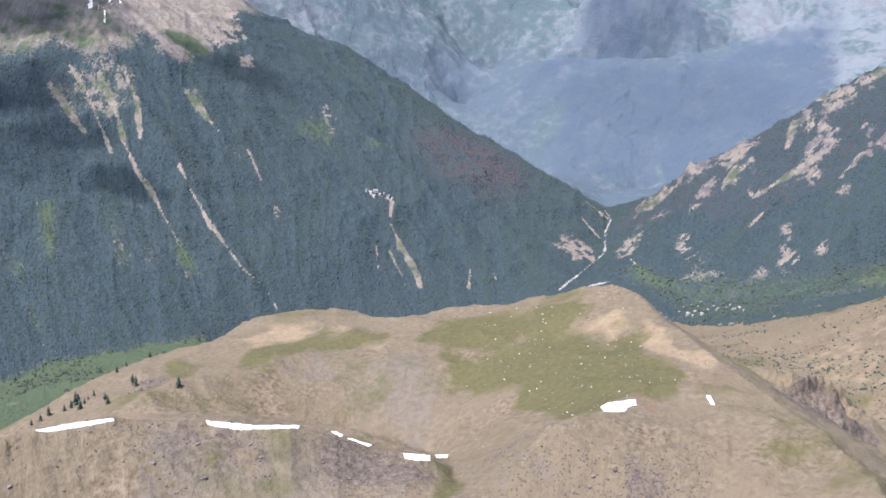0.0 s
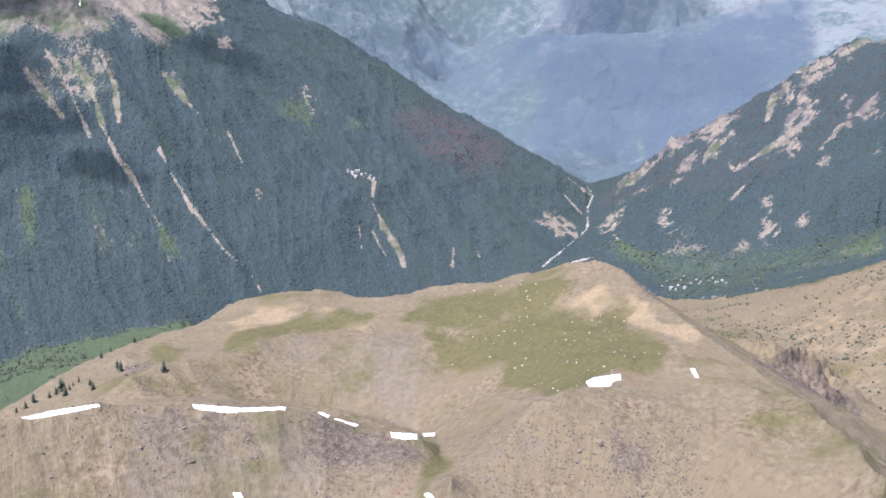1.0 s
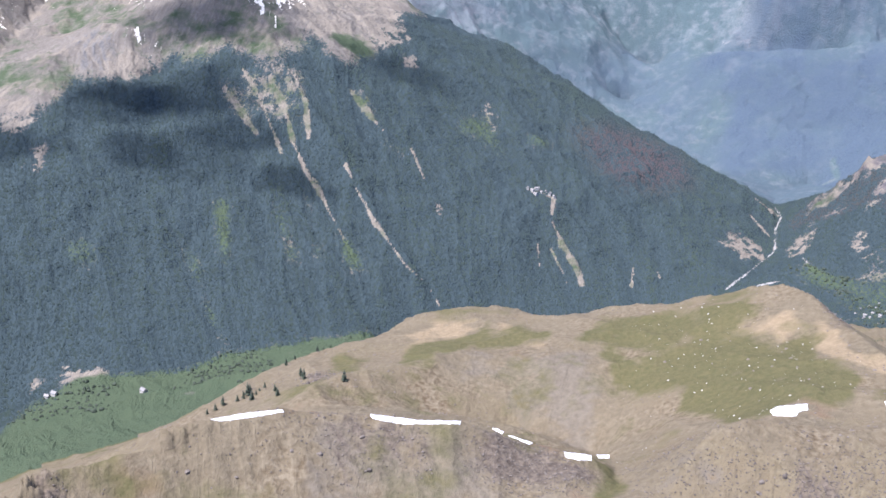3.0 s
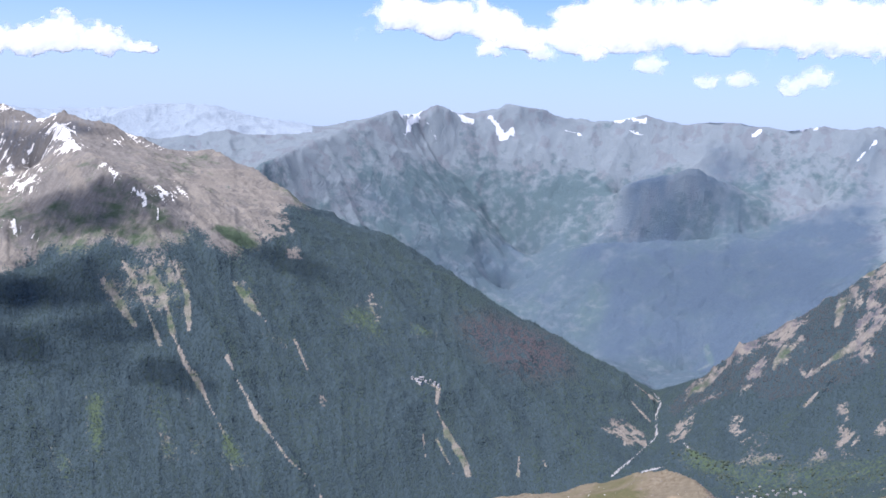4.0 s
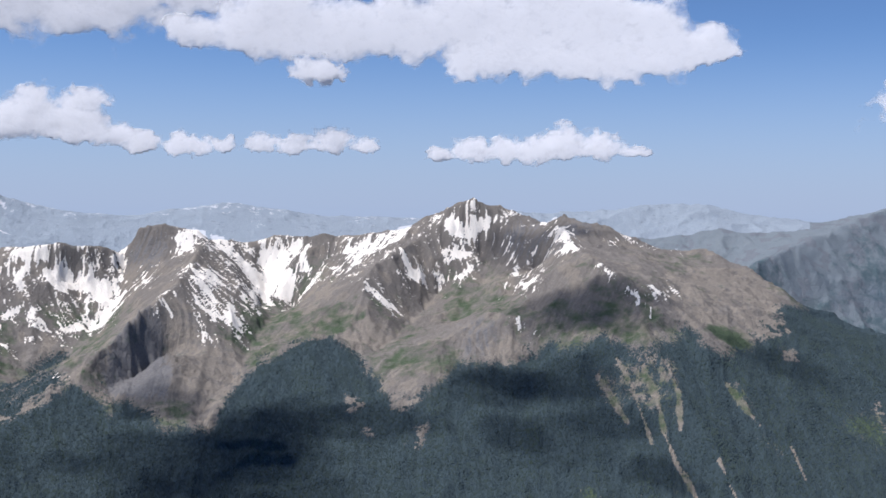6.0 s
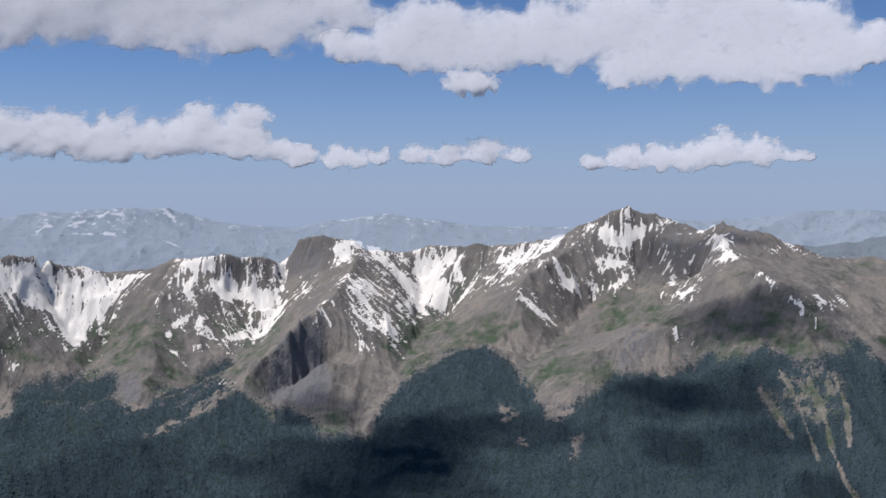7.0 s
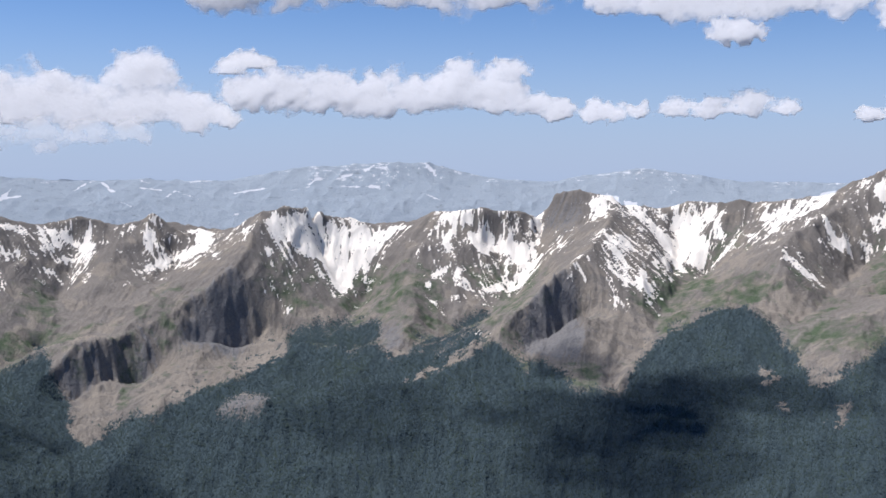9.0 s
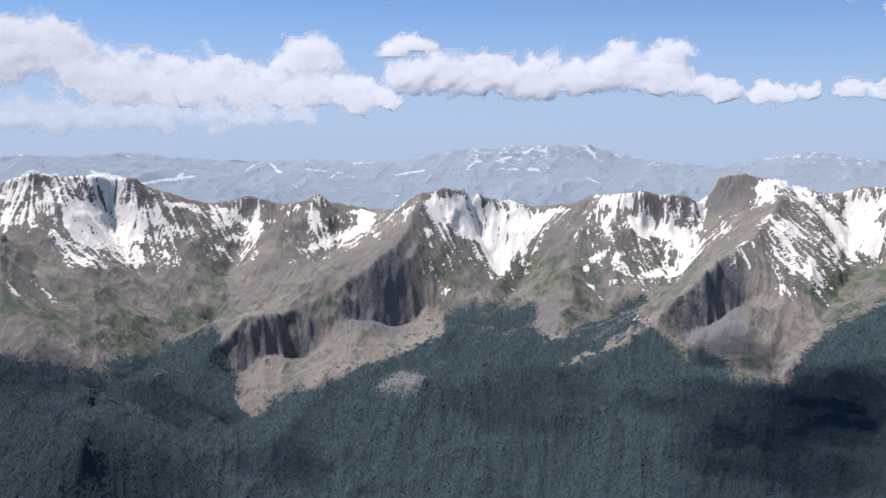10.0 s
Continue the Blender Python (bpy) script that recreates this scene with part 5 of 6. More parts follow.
def build_land():
    rows, cols = GZ.shape
    idx = np.arange(rows * cols).reshape(rows, cols)
    wrap = np.concatenate([idx, idx[:, :1]], 1)
    quads = np.stack([wrap[:-1, :-1], wrap[:-1, 1:], wrap[1:, 1:], wrap[1:, :-1]], -1)
    own = OWN[:-1, :]
    co = np.stack([GX, GY, GZ + EYE[2]], -1).reshape(-1, 3)
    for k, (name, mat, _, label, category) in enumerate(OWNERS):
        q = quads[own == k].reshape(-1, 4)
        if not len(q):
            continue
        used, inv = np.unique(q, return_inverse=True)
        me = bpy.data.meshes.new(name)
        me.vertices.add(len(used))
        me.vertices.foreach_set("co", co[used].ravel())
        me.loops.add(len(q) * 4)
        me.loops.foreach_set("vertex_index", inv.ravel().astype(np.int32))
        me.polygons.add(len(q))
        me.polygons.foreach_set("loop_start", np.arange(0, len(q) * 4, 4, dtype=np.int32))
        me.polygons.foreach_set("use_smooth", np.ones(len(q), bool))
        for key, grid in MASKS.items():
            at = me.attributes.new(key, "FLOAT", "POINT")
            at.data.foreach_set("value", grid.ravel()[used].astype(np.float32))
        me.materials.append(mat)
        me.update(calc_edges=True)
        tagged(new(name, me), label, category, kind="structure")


build_land()


# ---- forest ----
def conifer_cloth():
    m = bpy.data.materials.new("hazed_conifer_needles")
    m.use_nodes = True
    nt = m.node_tree
    b = nt.nodes["Principled BSDF"]
    b.inputs["Roughness"].default_value = 0.9
    b.inputs["Specular IOR Level"].default_value = 0.1
    b.inputs["Diffuse Roughness"].default_value = 1.0
    thin, both = nt.nodes.new("ShaderNodeBsdfTranslucent"), nt.nodes.new("ShaderNodeMixShader")
    both.inputs[0].default_value = 0.45
    thin.inputs["Color"].default_value = (0.085, 0.124, 0.122, 1)
    nt.links.new(b.outputs[0], both.inputs[1])
    nt.links.new(thin.outputs[0], both.inputs[2])
    nt.links.new(both.outputs[0], nt.nodes["Material Output"].inputs["Surface"])
    g = nt.nodes.new("ShaderNodeNewGeometry")
    lift, unit = nt.nodes.new("ShaderNodeVectorMath"), nt.nodes.new("ShaderNodeVectorMath")
    lift.operation, unit.operation = "ADD", "NORMALIZE"
    lift.inputs[1].default_value = (-0.4, -0.4, 1.6)
    nt.links.new(g.outputs["Normal"], lift.inputs[0])
    nt.links.new(lift.outputs[0], unit.inputs[0])
    nt.links.new(unit.outputs[0], b.inputs["Normal"])
    # stands of other age and kind, drawn out down the slope
    tc, sep, comb = nt.nodes.new("ShaderNodeTexCoord"), nt.nodes.new("ShaderNodeSeparateXYZ"), nt.nodes.new("ShaderNodeCombineXYZ")
    nt.links.new(tc.outputs["Object"], sep.inputs[0])
    heading = calc(nt, "ARCTAN2", sep.outputs[0], sep.outputs[1])
    nt.links.new(calc(nt, "MULTIPLY", calc(nt, "ADD", heading, calc(nt, "MULTIPLY", sep.outputs[2], 0.00022)), 75.0), comb.inputs[0])
    nt.links.new(calc(nt, "MULTIPLY", sep.outputs[2], 0.006), comb.inputs[1])
    stand = nt.nodes.new("ShaderNodeTexNoise")
    stand.inputs["Scale"].default_value, stand.inputs["Detail"].default_value, stand.inputs["Roughness"].default_value = 1.0, 5.0, 0.6
    nt.links.new(comb.outputs[0], stand.inputs["Vector"])
    age = calc(nt, "ADD", calc(nt, "ADD", calc(nt, "MULTIPLY", calc(nt, "SUBTRACT", stand.outputs[0], 0.5), 1.8), calc(nt, "MULTIPLY", calc(nt, "SUBTRACT", attr(nt, "wash"), 0.5), 0.55)), 0.32, True)
    # needle green with distance haze painted in as blue
    c = mixed(nt, g.outputs["Random Per Island"], (0.068, 0.099, 0.114), (0.081, 0.112, 0.122))
    c = mixed(nt, age, c, mixed(nt, g.outputs["Random Per Island"], (0.093, 0.132, 0.102), (0.115, 0.150, 0.112)))
    c = mixed(nt, calc(nt, "MULTIPLY", attr(nt, "dry"), 0.9), c, (0.158, 0.122, 0.128))
    nt.links.new(c, b.inputs["Base Color"])
    return m


NEEDLES = conifer_cloth()


def forest(count, az0, az1, r0, r1, name, label, seed):
    """A wood of single conifers, thick where the land's forest mask is."""
    rng = np.random.default_rng(seed)
    az = rng.uniform(az0, az1, count)
    r = np.sqrt(rng.uniform(r0 * r0, r1 * r1, count))
    ci = np.clip(np.searchsorted(AZ[:AZ.searchsorted(72)], az), 0, len(AZ) - 1)
    ri = np.clip(np.searchsorted(RR, r), 0, len(RR) - 1)
    keep = (rng.uniform(0.25, 0.9, count) < M["forest"][ri, ci]) & (OWN[ri, ci] != 5)
    az, r, ri, ci = az[keep], r[keep], ri[keep], ci[keep]
    lower = SEEN[np.clip(ri + 2, 0, len(RR) - 1), ci] | SEEN[ri, ci]
    az, r, dry, wash = az[lower], r[lower], M["dry"][ri, ci][lower], M["wash_broad"][ri, ci][lower]
    z = height(az, r)
    n = len(az)
    h = np.where(rng.uniform(0, 1, n) < 0.1, rng.uniform(5, 8, n), rng.uniform(2, 4.2, n))
    w = np.where(h > 5, 0.26, 0.66) * h * rng.uniform(0.8, 1.2, n)
    x, y = r * np.sin(np.radians(az)), r * np.cos(np.radians(az))
    sides = 4
    v = np.zeros((n, sides + 1, 3))
    turn = rng.uniform(0, 6.28, n)
    for k in range(sides):
        a = turn + k * 2 * math.pi / sides
        q = w * rng.uniform(0.75, 1.25, n)
        v[:, k] = np.stack([x + q * np.cos(a), y + q * np.sin(a), z + EYE[2] - 1 + h * rng.uniform(0, 0.15, n)], 1)
    v[:, sides] = np.stack([x + rng.normal(0, 0.3, n), y + rng.normal(0, 0.3, n), z + EYE[2] + h], 1)
    base = (np.arange(n) * (sides + 1))[:, None, None]
    tri = np.array([[k, (k + 1) % sides, sides] for k in range(sides)])[None] + base
    me = bpy.data.meshes.new(name)
    tri = tri.reshape(-1, 3)
    me.vertices.add(v.shape[0] * v.shape[1])
    me.vertices.foreach_set("co", v.ravel())
    me.loops.add(len(tri) * 3)
    me.loops.foreach_set("vertex_index", tri.ravel().astype(np.int32))
    me.polygons.add(len(tri))
    me.polygons.foreach_set("loop_start", np.arange(0, len(tri) * 3, 3, dtype=np.int32))
    me.attributes.new("dry", "FLOAT", "POINT").data.foreach_set("value", np.repeat(dry, sides + 1).astype(np.float32))
    me.attributes.new("wash", "FLOAT", "POINT").data.foreach_set("value", np.repeat(wash, sides + 1).astype(np.float32))
    me.materials.append(NEEDLES)
    me.update(calc_edges=True)
    tagged(new(name, me), label, "forest", kind="stuff")


forest(190000, -44, 30, 1620, 3100, "conifer_forest", "dense dark green conifer forest on the steep mountainside", 5)
forest(110000, 30, 70, 1350, 3100, "conifer_forest", "dark conifer forest on the slopes above the gorge", 6)


# ---- snow patches on the hill ----
def plain(name, colour, colour2, scale, rough=0.8):
    m = bpy.data.materials.new(name)
    m.use_nodes = True
    nt = m.node_tree
    b = nt.nodes["Principled BSDF"]
    b.inputs["Roughness"].default_value = rough
    nt.links.new(mixed(nt, noisy(nt, scale), colour, colour2), b.inputs["Base Color"])
    return m


SNOW_MAT = plain("old_snow", (0.82, 0.83, 0.86), (0.92, 0.92, 0.93), 0.5)


def snow_patch(*points):
    """A thin drift with a rounded rim, lying on the slope."""
    pa, pe = [p[0] for p in points], [p[1] for p in points]
    step = max(0.025, (max(pa) - min(pa)) / 130)
    na, ne = int((max(pa) - min(pa)) / step) + 3, int((max(pe) - min(pe)) / (step * 0.6)) + 3
    bm = bmesh.new()
    grid = {}
    for i in range(na):
        for j in range(ne):
            a, e = min(pa) + (i - 1) * step, min(pe) + (j - 1) * step * 0.6
            inside = False
            a += 0.04 * (noise.noise((a * 6, e * 9, 1.5))) + 0.03 * noise.noise((a * 17, e * 25, 4.5))
            e += 0.03 * (noise.noise((a * 6, e * 9, 7.5))) + 0.018 * noise.noise((a * 17, e * 25, 2.5))
            for k in range(len(points)):
                x0, y0, x1, y1 = pa[k - 1], pe[k - 1], pa[k], pe[k]
                if (x0 > a) != (x1 > a) and e < (y1 - y0) * (a - x0) / (x1 - x0) + y0:
                    inside = not inside
            if inside:
                grid[i, j] = sighted(min(pa) + (i - 1) * step, min(pe) + (j - 1) * step * 0.6)
    for key, z in zip(list(grid), height(np.array([g[0] for g in grid.values()]), np.array([g[1] for g in grid.values()]))):
        a, r = grid[key]
        grid[key] = bm.verts.new((r * math.sin(radians(a)), r * math.cos(radians(a)), z + EYE[2] + 0.35))
    for (i, j), v in list(grid.items()):
        q = [grid.get(k) for k in ((i, j), (i + 1, j), (i + 1, j + 1), (i, j + 1))]
        if all(q):
            bm.faces.new(q)
    rim = bmesh.ops.extrude_edge_only(bm, edges=[e for e in bm.edges if len(e.link_faces) == 1])
    for v in [g for g in rim["geom"] if isinstance(g, bmesh.types.BMVert)]:
        v.co.z -= 1.1
    me = bpy.data.meshes.new("snow_patch")
    bmesh.ops.recalc_face_normals(bm, faces=bm.faces)
    bm.to_mesh(me)
    bm.free()
    me.materials.append(SNOW_MAT)
    for p in me.polygons:
        p.use_smooth = True
    tagged(new("snow_patch", me), "white patch of old snow lying on the stony slope", "snow patch", "snow patches on the hill")


snow_patch((18.97, -26.26), (20.89, -26.06), (23.15, -25.95), (23.30, -26.07), (21.48, -26.29), (19.69, -26.39))
snow_patch((28.28, -26.28), (31.18, -26.55), (33.74, -26.53), (33.68, -26.70), (31.84, -26.74), (30.21, -26.79), (28.44, -26.52))
snow_patch((35.47, -26.79), (35.87, -26.82), (36.31, -26.99), (36.14, -27.08))
snow_patch((36.48, -27.14), (36.81, -27.16), (38.04, -27.43), (37.84, -27.52))
snow_patch((39.88, -27.76), (41.51, -27.78), (41.59, -28.04), (40.92, -28.10), (40.06, -28.05))
snow_patch((41.84, -27.73), (42.59, -27.66), (42.56, -27.84), (41.92, -27.88))
snow_patch((51.15, -24.23), (51.58, -23.97), (52.52, -23.71), (53.09, -23.58), (53.19, -23.86), (52.69, -24.04), (52.60, -24.30), (51.37, -24.45))
snow_patch((56.86, -22.75), (57.15, -22.73), (57.46, -23.13), (57.25, -23.19))
snow_patch((10.53, -31.17), (10.97, -30.62), (11.61, -30.48), (12.85, -30.64), (13.25, -31.48), (13.19, -32.09), (12.40, -31.99), (12.00, -31.26), (11.02, -31.60))
snow_patch((30.58, -30.86), (31.07, -30.88), (31.56, -31.81), (32.27, -32.95), (31.78, -33.14), (31.25, -31.96))
snow_patch((41.18, -31.22), (41.61, -31.12), (42.04, -31.28), (42.01, -31.63), (41.43, -31.63))
snow_patch((42.10, -30.83), (42.50, -30.79), (43.30, -31.46), (43.04, -31.63))


# ---- clouds ----
def cloud_cloth():
    m = bpy.data.materials.new("cumulus")
    m.use_nodes = True
    nt = m.node_tree
    nt.nodes.remove(nt.nodes["Principled BSDF"])
    d, t = nt.nodes.new("ShaderNodeBsdfDiffuse"), nt.nodes.new("ShaderNodeBsdfTranslucent")
    d.inputs["Color"].default_value = t.inputs["Color"].default_value = (0.72, 0.72, 0.73, 1)
    mix, clear, out = nt.nodes.new("ShaderNodeMixShader"), nt.nodes.new("ShaderNodeBsdfTransparent"), nt.nodes.new("ShaderNodeMixShader")
    mix.inputs[0].default_value = 0.4
    # normals leaned sunward imitate light spreading inside the cloud, so small billows shade softly
    geo, scaled, added, unit = nt.nodes.new("ShaderNodeNewGeometry"), nt.nodes.new("ShaderNodeVectorMath"), nt.nodes.new("ShaderNodeVectorMath"), nt.nodes.new("ShaderNodeVectorMath")
    scaled.operation, added.operation, unit.operation = "SCALE", "ADD", "NORMALIZE"
    scaled.inputs["Scale"].default_value = 1.0
    added.inputs[1].default_value = tuple(1.9 * (toward(SUN_AZ, SUN_EL) + Vector((0, -0.5, 0))))
    puffs = nt.nodes.new("ShaderNodeBump")
    puffs.inputs["Strength"].default_value, puffs.inputs["Distance"].default_value = 0.55, 40.0
    nt.links.new(noisy(nt, 0.011, 5, 0.55), puffs.inputs["Height"])
    nt.links.new(puffs.outputs[0], scaled.inputs[0])
    nt.links.new(scaled.outputs[0], added.inputs[0])
    nt.links.new(added.outputs[0], unit.inputs[0])
    nt.links.new(unit.outputs[0], d.inputs["Normal"])
    nt.links.new(d.outputs[0], mix.inputs[1])
    nt.links.new(t.outputs[0], mix.inputs[2])
    edge = calc(nt, "ADD", calc(nt, "MULTIPLY", calc(nt, "SUBTRACT", noisy(nt, 0.02, 7, 0.7), 0.5), 0.6), attr(nt, "dense"), True)
    nt.links.new(calc(nt, "MULTIPLY", edge, calc(nt, "MULTIPLY", attr(nt, "dense"), 1.6, True)), out.inputs[0])
    nt.links.new(clear.outputs[0], out.inputs[1])
    nt.links.new(mix.outputs[0], out.inputs[2])
    nt.links.new(out.outputs[0], nt.nodes["Material Output"].inputs["Surface"])
    return m


CLOUD_MAT = cloud_cloth()


def ball(level):
    bm = bmesh.new()
    bmesh.ops.create_icosphere(bm, subdivisions=level, radius=1)
    v = np.array([p.co[:] for p in bm.verts])
    f = np.array([[q.index for q in p.verts] for p in bm.faces])
    bm.free()
    return v, f


def puffed(name, heaps, step, thick, seed, place, full, label):
    """A cumulus: a ragged heap, thick in the middle and thin at its rim. heaps: u, v and size; place() sets u, v and depth in the world."""
    u0, u1 = min(h[0] - 3.2 * h[2] for h in heaps), max(h[0] + 3.2 * h[2] for h in heaps)
    v0, v1 = min(h[1] - 2.4 * h[2] for h in heaps), max(h[1] + 2.9 * h[2] for h in heaps)
    uu, vv = np.meshgrid(np.arange(u0, u1, step), np.arange(v0, v1, step))
    s0 = sum(h[2] for h in heaps) / len(heaps)
    wu = uu + (fbm(uu * 1.1 / s0, vv * 1.1 / s0, seed + 2, 4) - 0.5) * 1.3 * s0
    wv = vv + (fbm(uu * 1.1 / s0, vv * 1.1 / s0, seed + 5, 4) - 0.5) * 1.0 * s0
    d = np.zeros(uu.shape)
    for a, e, s in heaps:
        up = wv > e
        d += np.exp(5 * (1 - ((wu - a) / (1.9 * s)) ** 2 - ((wv - e) / np.where(up, 1.35 * s, 0.8 * s)) ** 2))
    d = np.log(d + 0.02) / 5
    lumps = fbm(uu * 1.0 / s0, vv * 1.3 / s0, seed + 9, 2, 0.5)
    d = d + (fbm(uu * 1.3 / s0, vv * 1.8 / s0, seed + 11, 6, 0.6) - 0.5) * 1.6
    smooth = blurred(np.clip(d + 0.45, 0, 1.8), 3)
    depth = thick * np.sqrt(smooth) * (0.85 + 0.3 * lumps)
    rows, cols = uu.shape
    keep = d > -0.45
    idx = np.arange(rows * cols).reshape(rows, cols)
    sq = keep[:-1, :-1] & keep[1:, :-1] & keep[:-1, 1:] & keep[1:, 1:]
    front, back = place(uu.ravel(), vv.ravel(), -depth.ravel()), place(uu.ravel(), vv.ravel(), 0.6 * depth.ravel())
    co, dense = np.concatenate([front, back]), np.tile(np.clip((d.ravel() + 0.45) * 0.95, 0, 1) * full, 2)
    left = {(int(i), int(j)) for i, j in zip(*np.nonzero(sq))}
    while left:                                   # each heap that stands free is a cloud of its own
        heap = [left.pop()]
        for i, j in heap:
            for k in ((i + 1, j), (i - 1, j), (i, j + 1), (i, j - 1)):
                if k in left:
                    left.remove(k)
                    heap.append(k)
        if len(heap) < 60:
            continue
        hi, hj = np.array(heap).T
        q = np.stack([idx[hi, hj], idx[hi, hj + 1], idx[hi + 1, hj + 1], idx[hi + 1, hj]], -1)
        rim = np.bincount(q.ravel(), minlength=rows * cols) < 4
        q = np.concatenate([q, np.where(rim[q], q, q + rows * cols)[:, ::-1]])
        used, inv = np.unique(q, return_inverse=True)
        ob = tagged(new(name, bpy.data.meshes.new(name)), label, "cloud", "cumulus clouds")
        mid = co[used].mean(0)
        ob.location = mid
        ob.data.from_pydata((co[used] - mid).tolist(), [], inv.reshape(-1, 4).tolist())
        ob.data.attributes.new("dense", "FLOAT", "POINT").data.foreach_set("value", dense[used].astype(np.float32))
        ob.data.polygons.foreach_set("use_smooth", np.ones(len(q), bool))
        ob.data.materials.append(CLOUD_MAT)


CLOUD_COUNT = [0]


def cloud(r, lean, *heaps, full=1.0):
    CLOUD_COUNT[0] += 1
    size = max(h[2] for h in heaps)
    mid_v = sum(h[1] for h in heaps) / len(heaps)

    def place(u, v, depth):
        a, e = np.radians(u), np.radians(v)
        d = r + depth + lean * r * (e - math.radians(mid_v))
        return np.stack([d * np.sin(a) * np.cos(e), d * np.cos(a) * np.cos(e), d * np.sin(e)], 1) + np.array(EYE)

    puffed("cloud", heaps, 0.06 + 0.03 * size, min(26, 0.45 * r * math.tan(radians(size))), 31 * CLOUD_COUNT[0], place, full,
           "white fair-weather cumulus cloud with a flat grey base")


def shade_cloud(az, el, w, h, thick=1.0):
    """A cumulus above the view, by the shadow that it throws on the land."""
    CLOUD_COUNT[0] += 1
    rng = np.random.default_rng(CLOUD_COUNT[0])
    a, r = sighted(az, el)
    z = float(height(np.array([a]), np.array([r]))[0])
    spot = np.array([r * math.sin(radians(a)), r * math.cos(radians(a)), z])
    up = np.array(toward(SUN_AZ, SUN_EL))
    mid = spot + up * (1150 - z) / up[2] + np.array([0, 0, EYE[2]])
    size = r * math.tan(radians(w))
    deep = size * 0.8
    across = np.array([math.cos(radians(az)), -math.sin(radians(az)), 0])
    back = np.array([math.sin(radians(az)), math.cos(radians(az)), 0])

    def place(u, v, depth):
        return mid + np.outer(u, across) + np.outer(v, back) - np.outer(depth, (0, 0, 1))

    heaps = [(rng.uniform(-0.55, 0.55) * size, rng.uniform(-0.4, 0.4) * deep, size * rng.uniform(0.25, 0.4)) for _ in range(5)]
    puffed("cloud", heaps, size / 24, size * 0.3, 31 * CLOUD_COUNT[0], place, thick, "white cumulus cloud high above the valley")


cloud(4780, 0.6, (-1.32, 8.66, 0.79), (1.13, 8.60, 1.16), (3.64, 9.11, 1.46), (3.07, 9.92, 1.22), (6.79, 8.79, 1.52), (9.13, 8.89, 1.68), (11.50, 9.33, 1.89), (14.19, 9.71, 1.89), (17.20, 10.07, 1.89), (20.23, 9.68, 1.46), (22.65, 9.26, 1.22), (13.92, 7.65, 1.10), (16.33, 7.85, 1.34), (18.75, 7.81, 1.46), (21.17, 7.84, 1.46), (23.58, 8.09, 1.40), (25.67, 8.24, 0.97))
cloud(4590, 0.4, (4.93, 6.92, 0.67), (5.59, 6.83, 0.55))
cloud(4580, 0.5, (11.58, 2.71, 0.37), (13.38, 2.87, 0.61), (15.19, 2.84, 0.61), (17.01, 2.87, 0.67), (18.52, 3.20, 0.79), (20.35, 3.05, 0.67), (22.17, 2.83, 0.37))
cloud(4670, 0.5, (2.12, 3.10, 0.46), (3.96, 3.10, 0.52), (5.97, 3.28, 0.61), (7.72, 3.15, 0.40), full=0.85)
cloud(4797, 0.35, (35.70, 5.19, 0.85), (37.82, 5.07, 0.91), (40.25, 4.93, 0.91), (42.08, 4.40, 0.67), (45.66, 4.82, 1.16), (47.71, 5.17, 1.28), (50.04, 5.14, 1.34), (52.62, 5.14, 1.40), (55.12, 5.32, 1.52), (57.30, 5.35, 1.46), (59.43, 5.18, 1.34), (61.49, 5.25, 1.22))
cloud(4697, 0.35, (40.30, 3.74, 0.43), (43.02, 3.63, 0.43), (45.71, 3.72, 0.43), full=0.6)
cloud(4667, 0.35, (48.69, 3.22, 0.49), (51.63, 2.43, 0.37), (53.33, 2.60, 0.40), (55.85, 2.33, 0.40), (56.92, 2.71, 0.52), full=0.55)
cloud(4885, 0.62, (-22.05, 9.21, 1.10), (-20.46, 9.44, 1.28), (-18.30, 9.99, 1.58), (-15.80, 10.40, 1.95), (-12.95, 10.39, 2.19), (-9.74, 10.36, 2.19), (-6.77, 10.44, 1.95), (-3.76, 10.63, 1.58), (-1.64, 10.94, 1.10))
cloud(4580, 0.62, (-20.23, 3.85, 0.85), (-18.33, 3.75, 0.97), (-16.11, 3.74, 1.04), (-13.84, 3.63, 1.04), (-11.52, 3.81, 1.04), (-9.17, 4.14, 1.10), (-7.38, 3.71, 0.97), (-5.58, 3.33, 0.67), (-9.17, 5.09, 0.55), (-6.48, 5.06, 0.61), (-3.77, 2.97, 0.52), (-1.64, 2.89, 0.52), (0.18, 2.98, 0.43))
cloud(4740, 0.9, (-39.91, 5.46, 0.97), (-40.59, 4.34, 1.16), (-38.08, 4.71, 1.04), (-36.22, 3.36, 1.34), (-34.01, 3.13, 1.34), (-31.46, 3.18, 1.34), (-29.15, 2.93, 1.16), (-26.21, 2.89, 1.16), (-23.52, 2.80, 0.97), (-25.60, 4.66, 0.97), (-29.71, 4.29, 0.52), (-21.72, 2.52, 0.61), (-42.50, 4.13, 1.52), (-21.12, 5.20, 0.49), (-20.28, 5.32, 0.52))
cloud(4530, 0.8, (-42.5, 1.5, 0.9), (-40.2, 1.5, 0.95), (-38.0, 1.4, 0.9), (-35.6, 1.5, 0.9), (-33.2, 1.6, 0.85), (-30.8, 1.55, 0.8), (-28.4, 1.7, 0.7), (-26.2, 1.8, 0.6), full=0.5)
shade_cloud(-38.30, -14.76, 5.79, 2.74, 0.28)
shade_cloud(-40.09, -10.70, 2.74, 1.83, 0.4)
shade_cloud(-36.10, -16.90, 5.79, 1.52, 0.26)
shade_cloud(1.49, -16.43, 5.6, 1.83, 0.42)
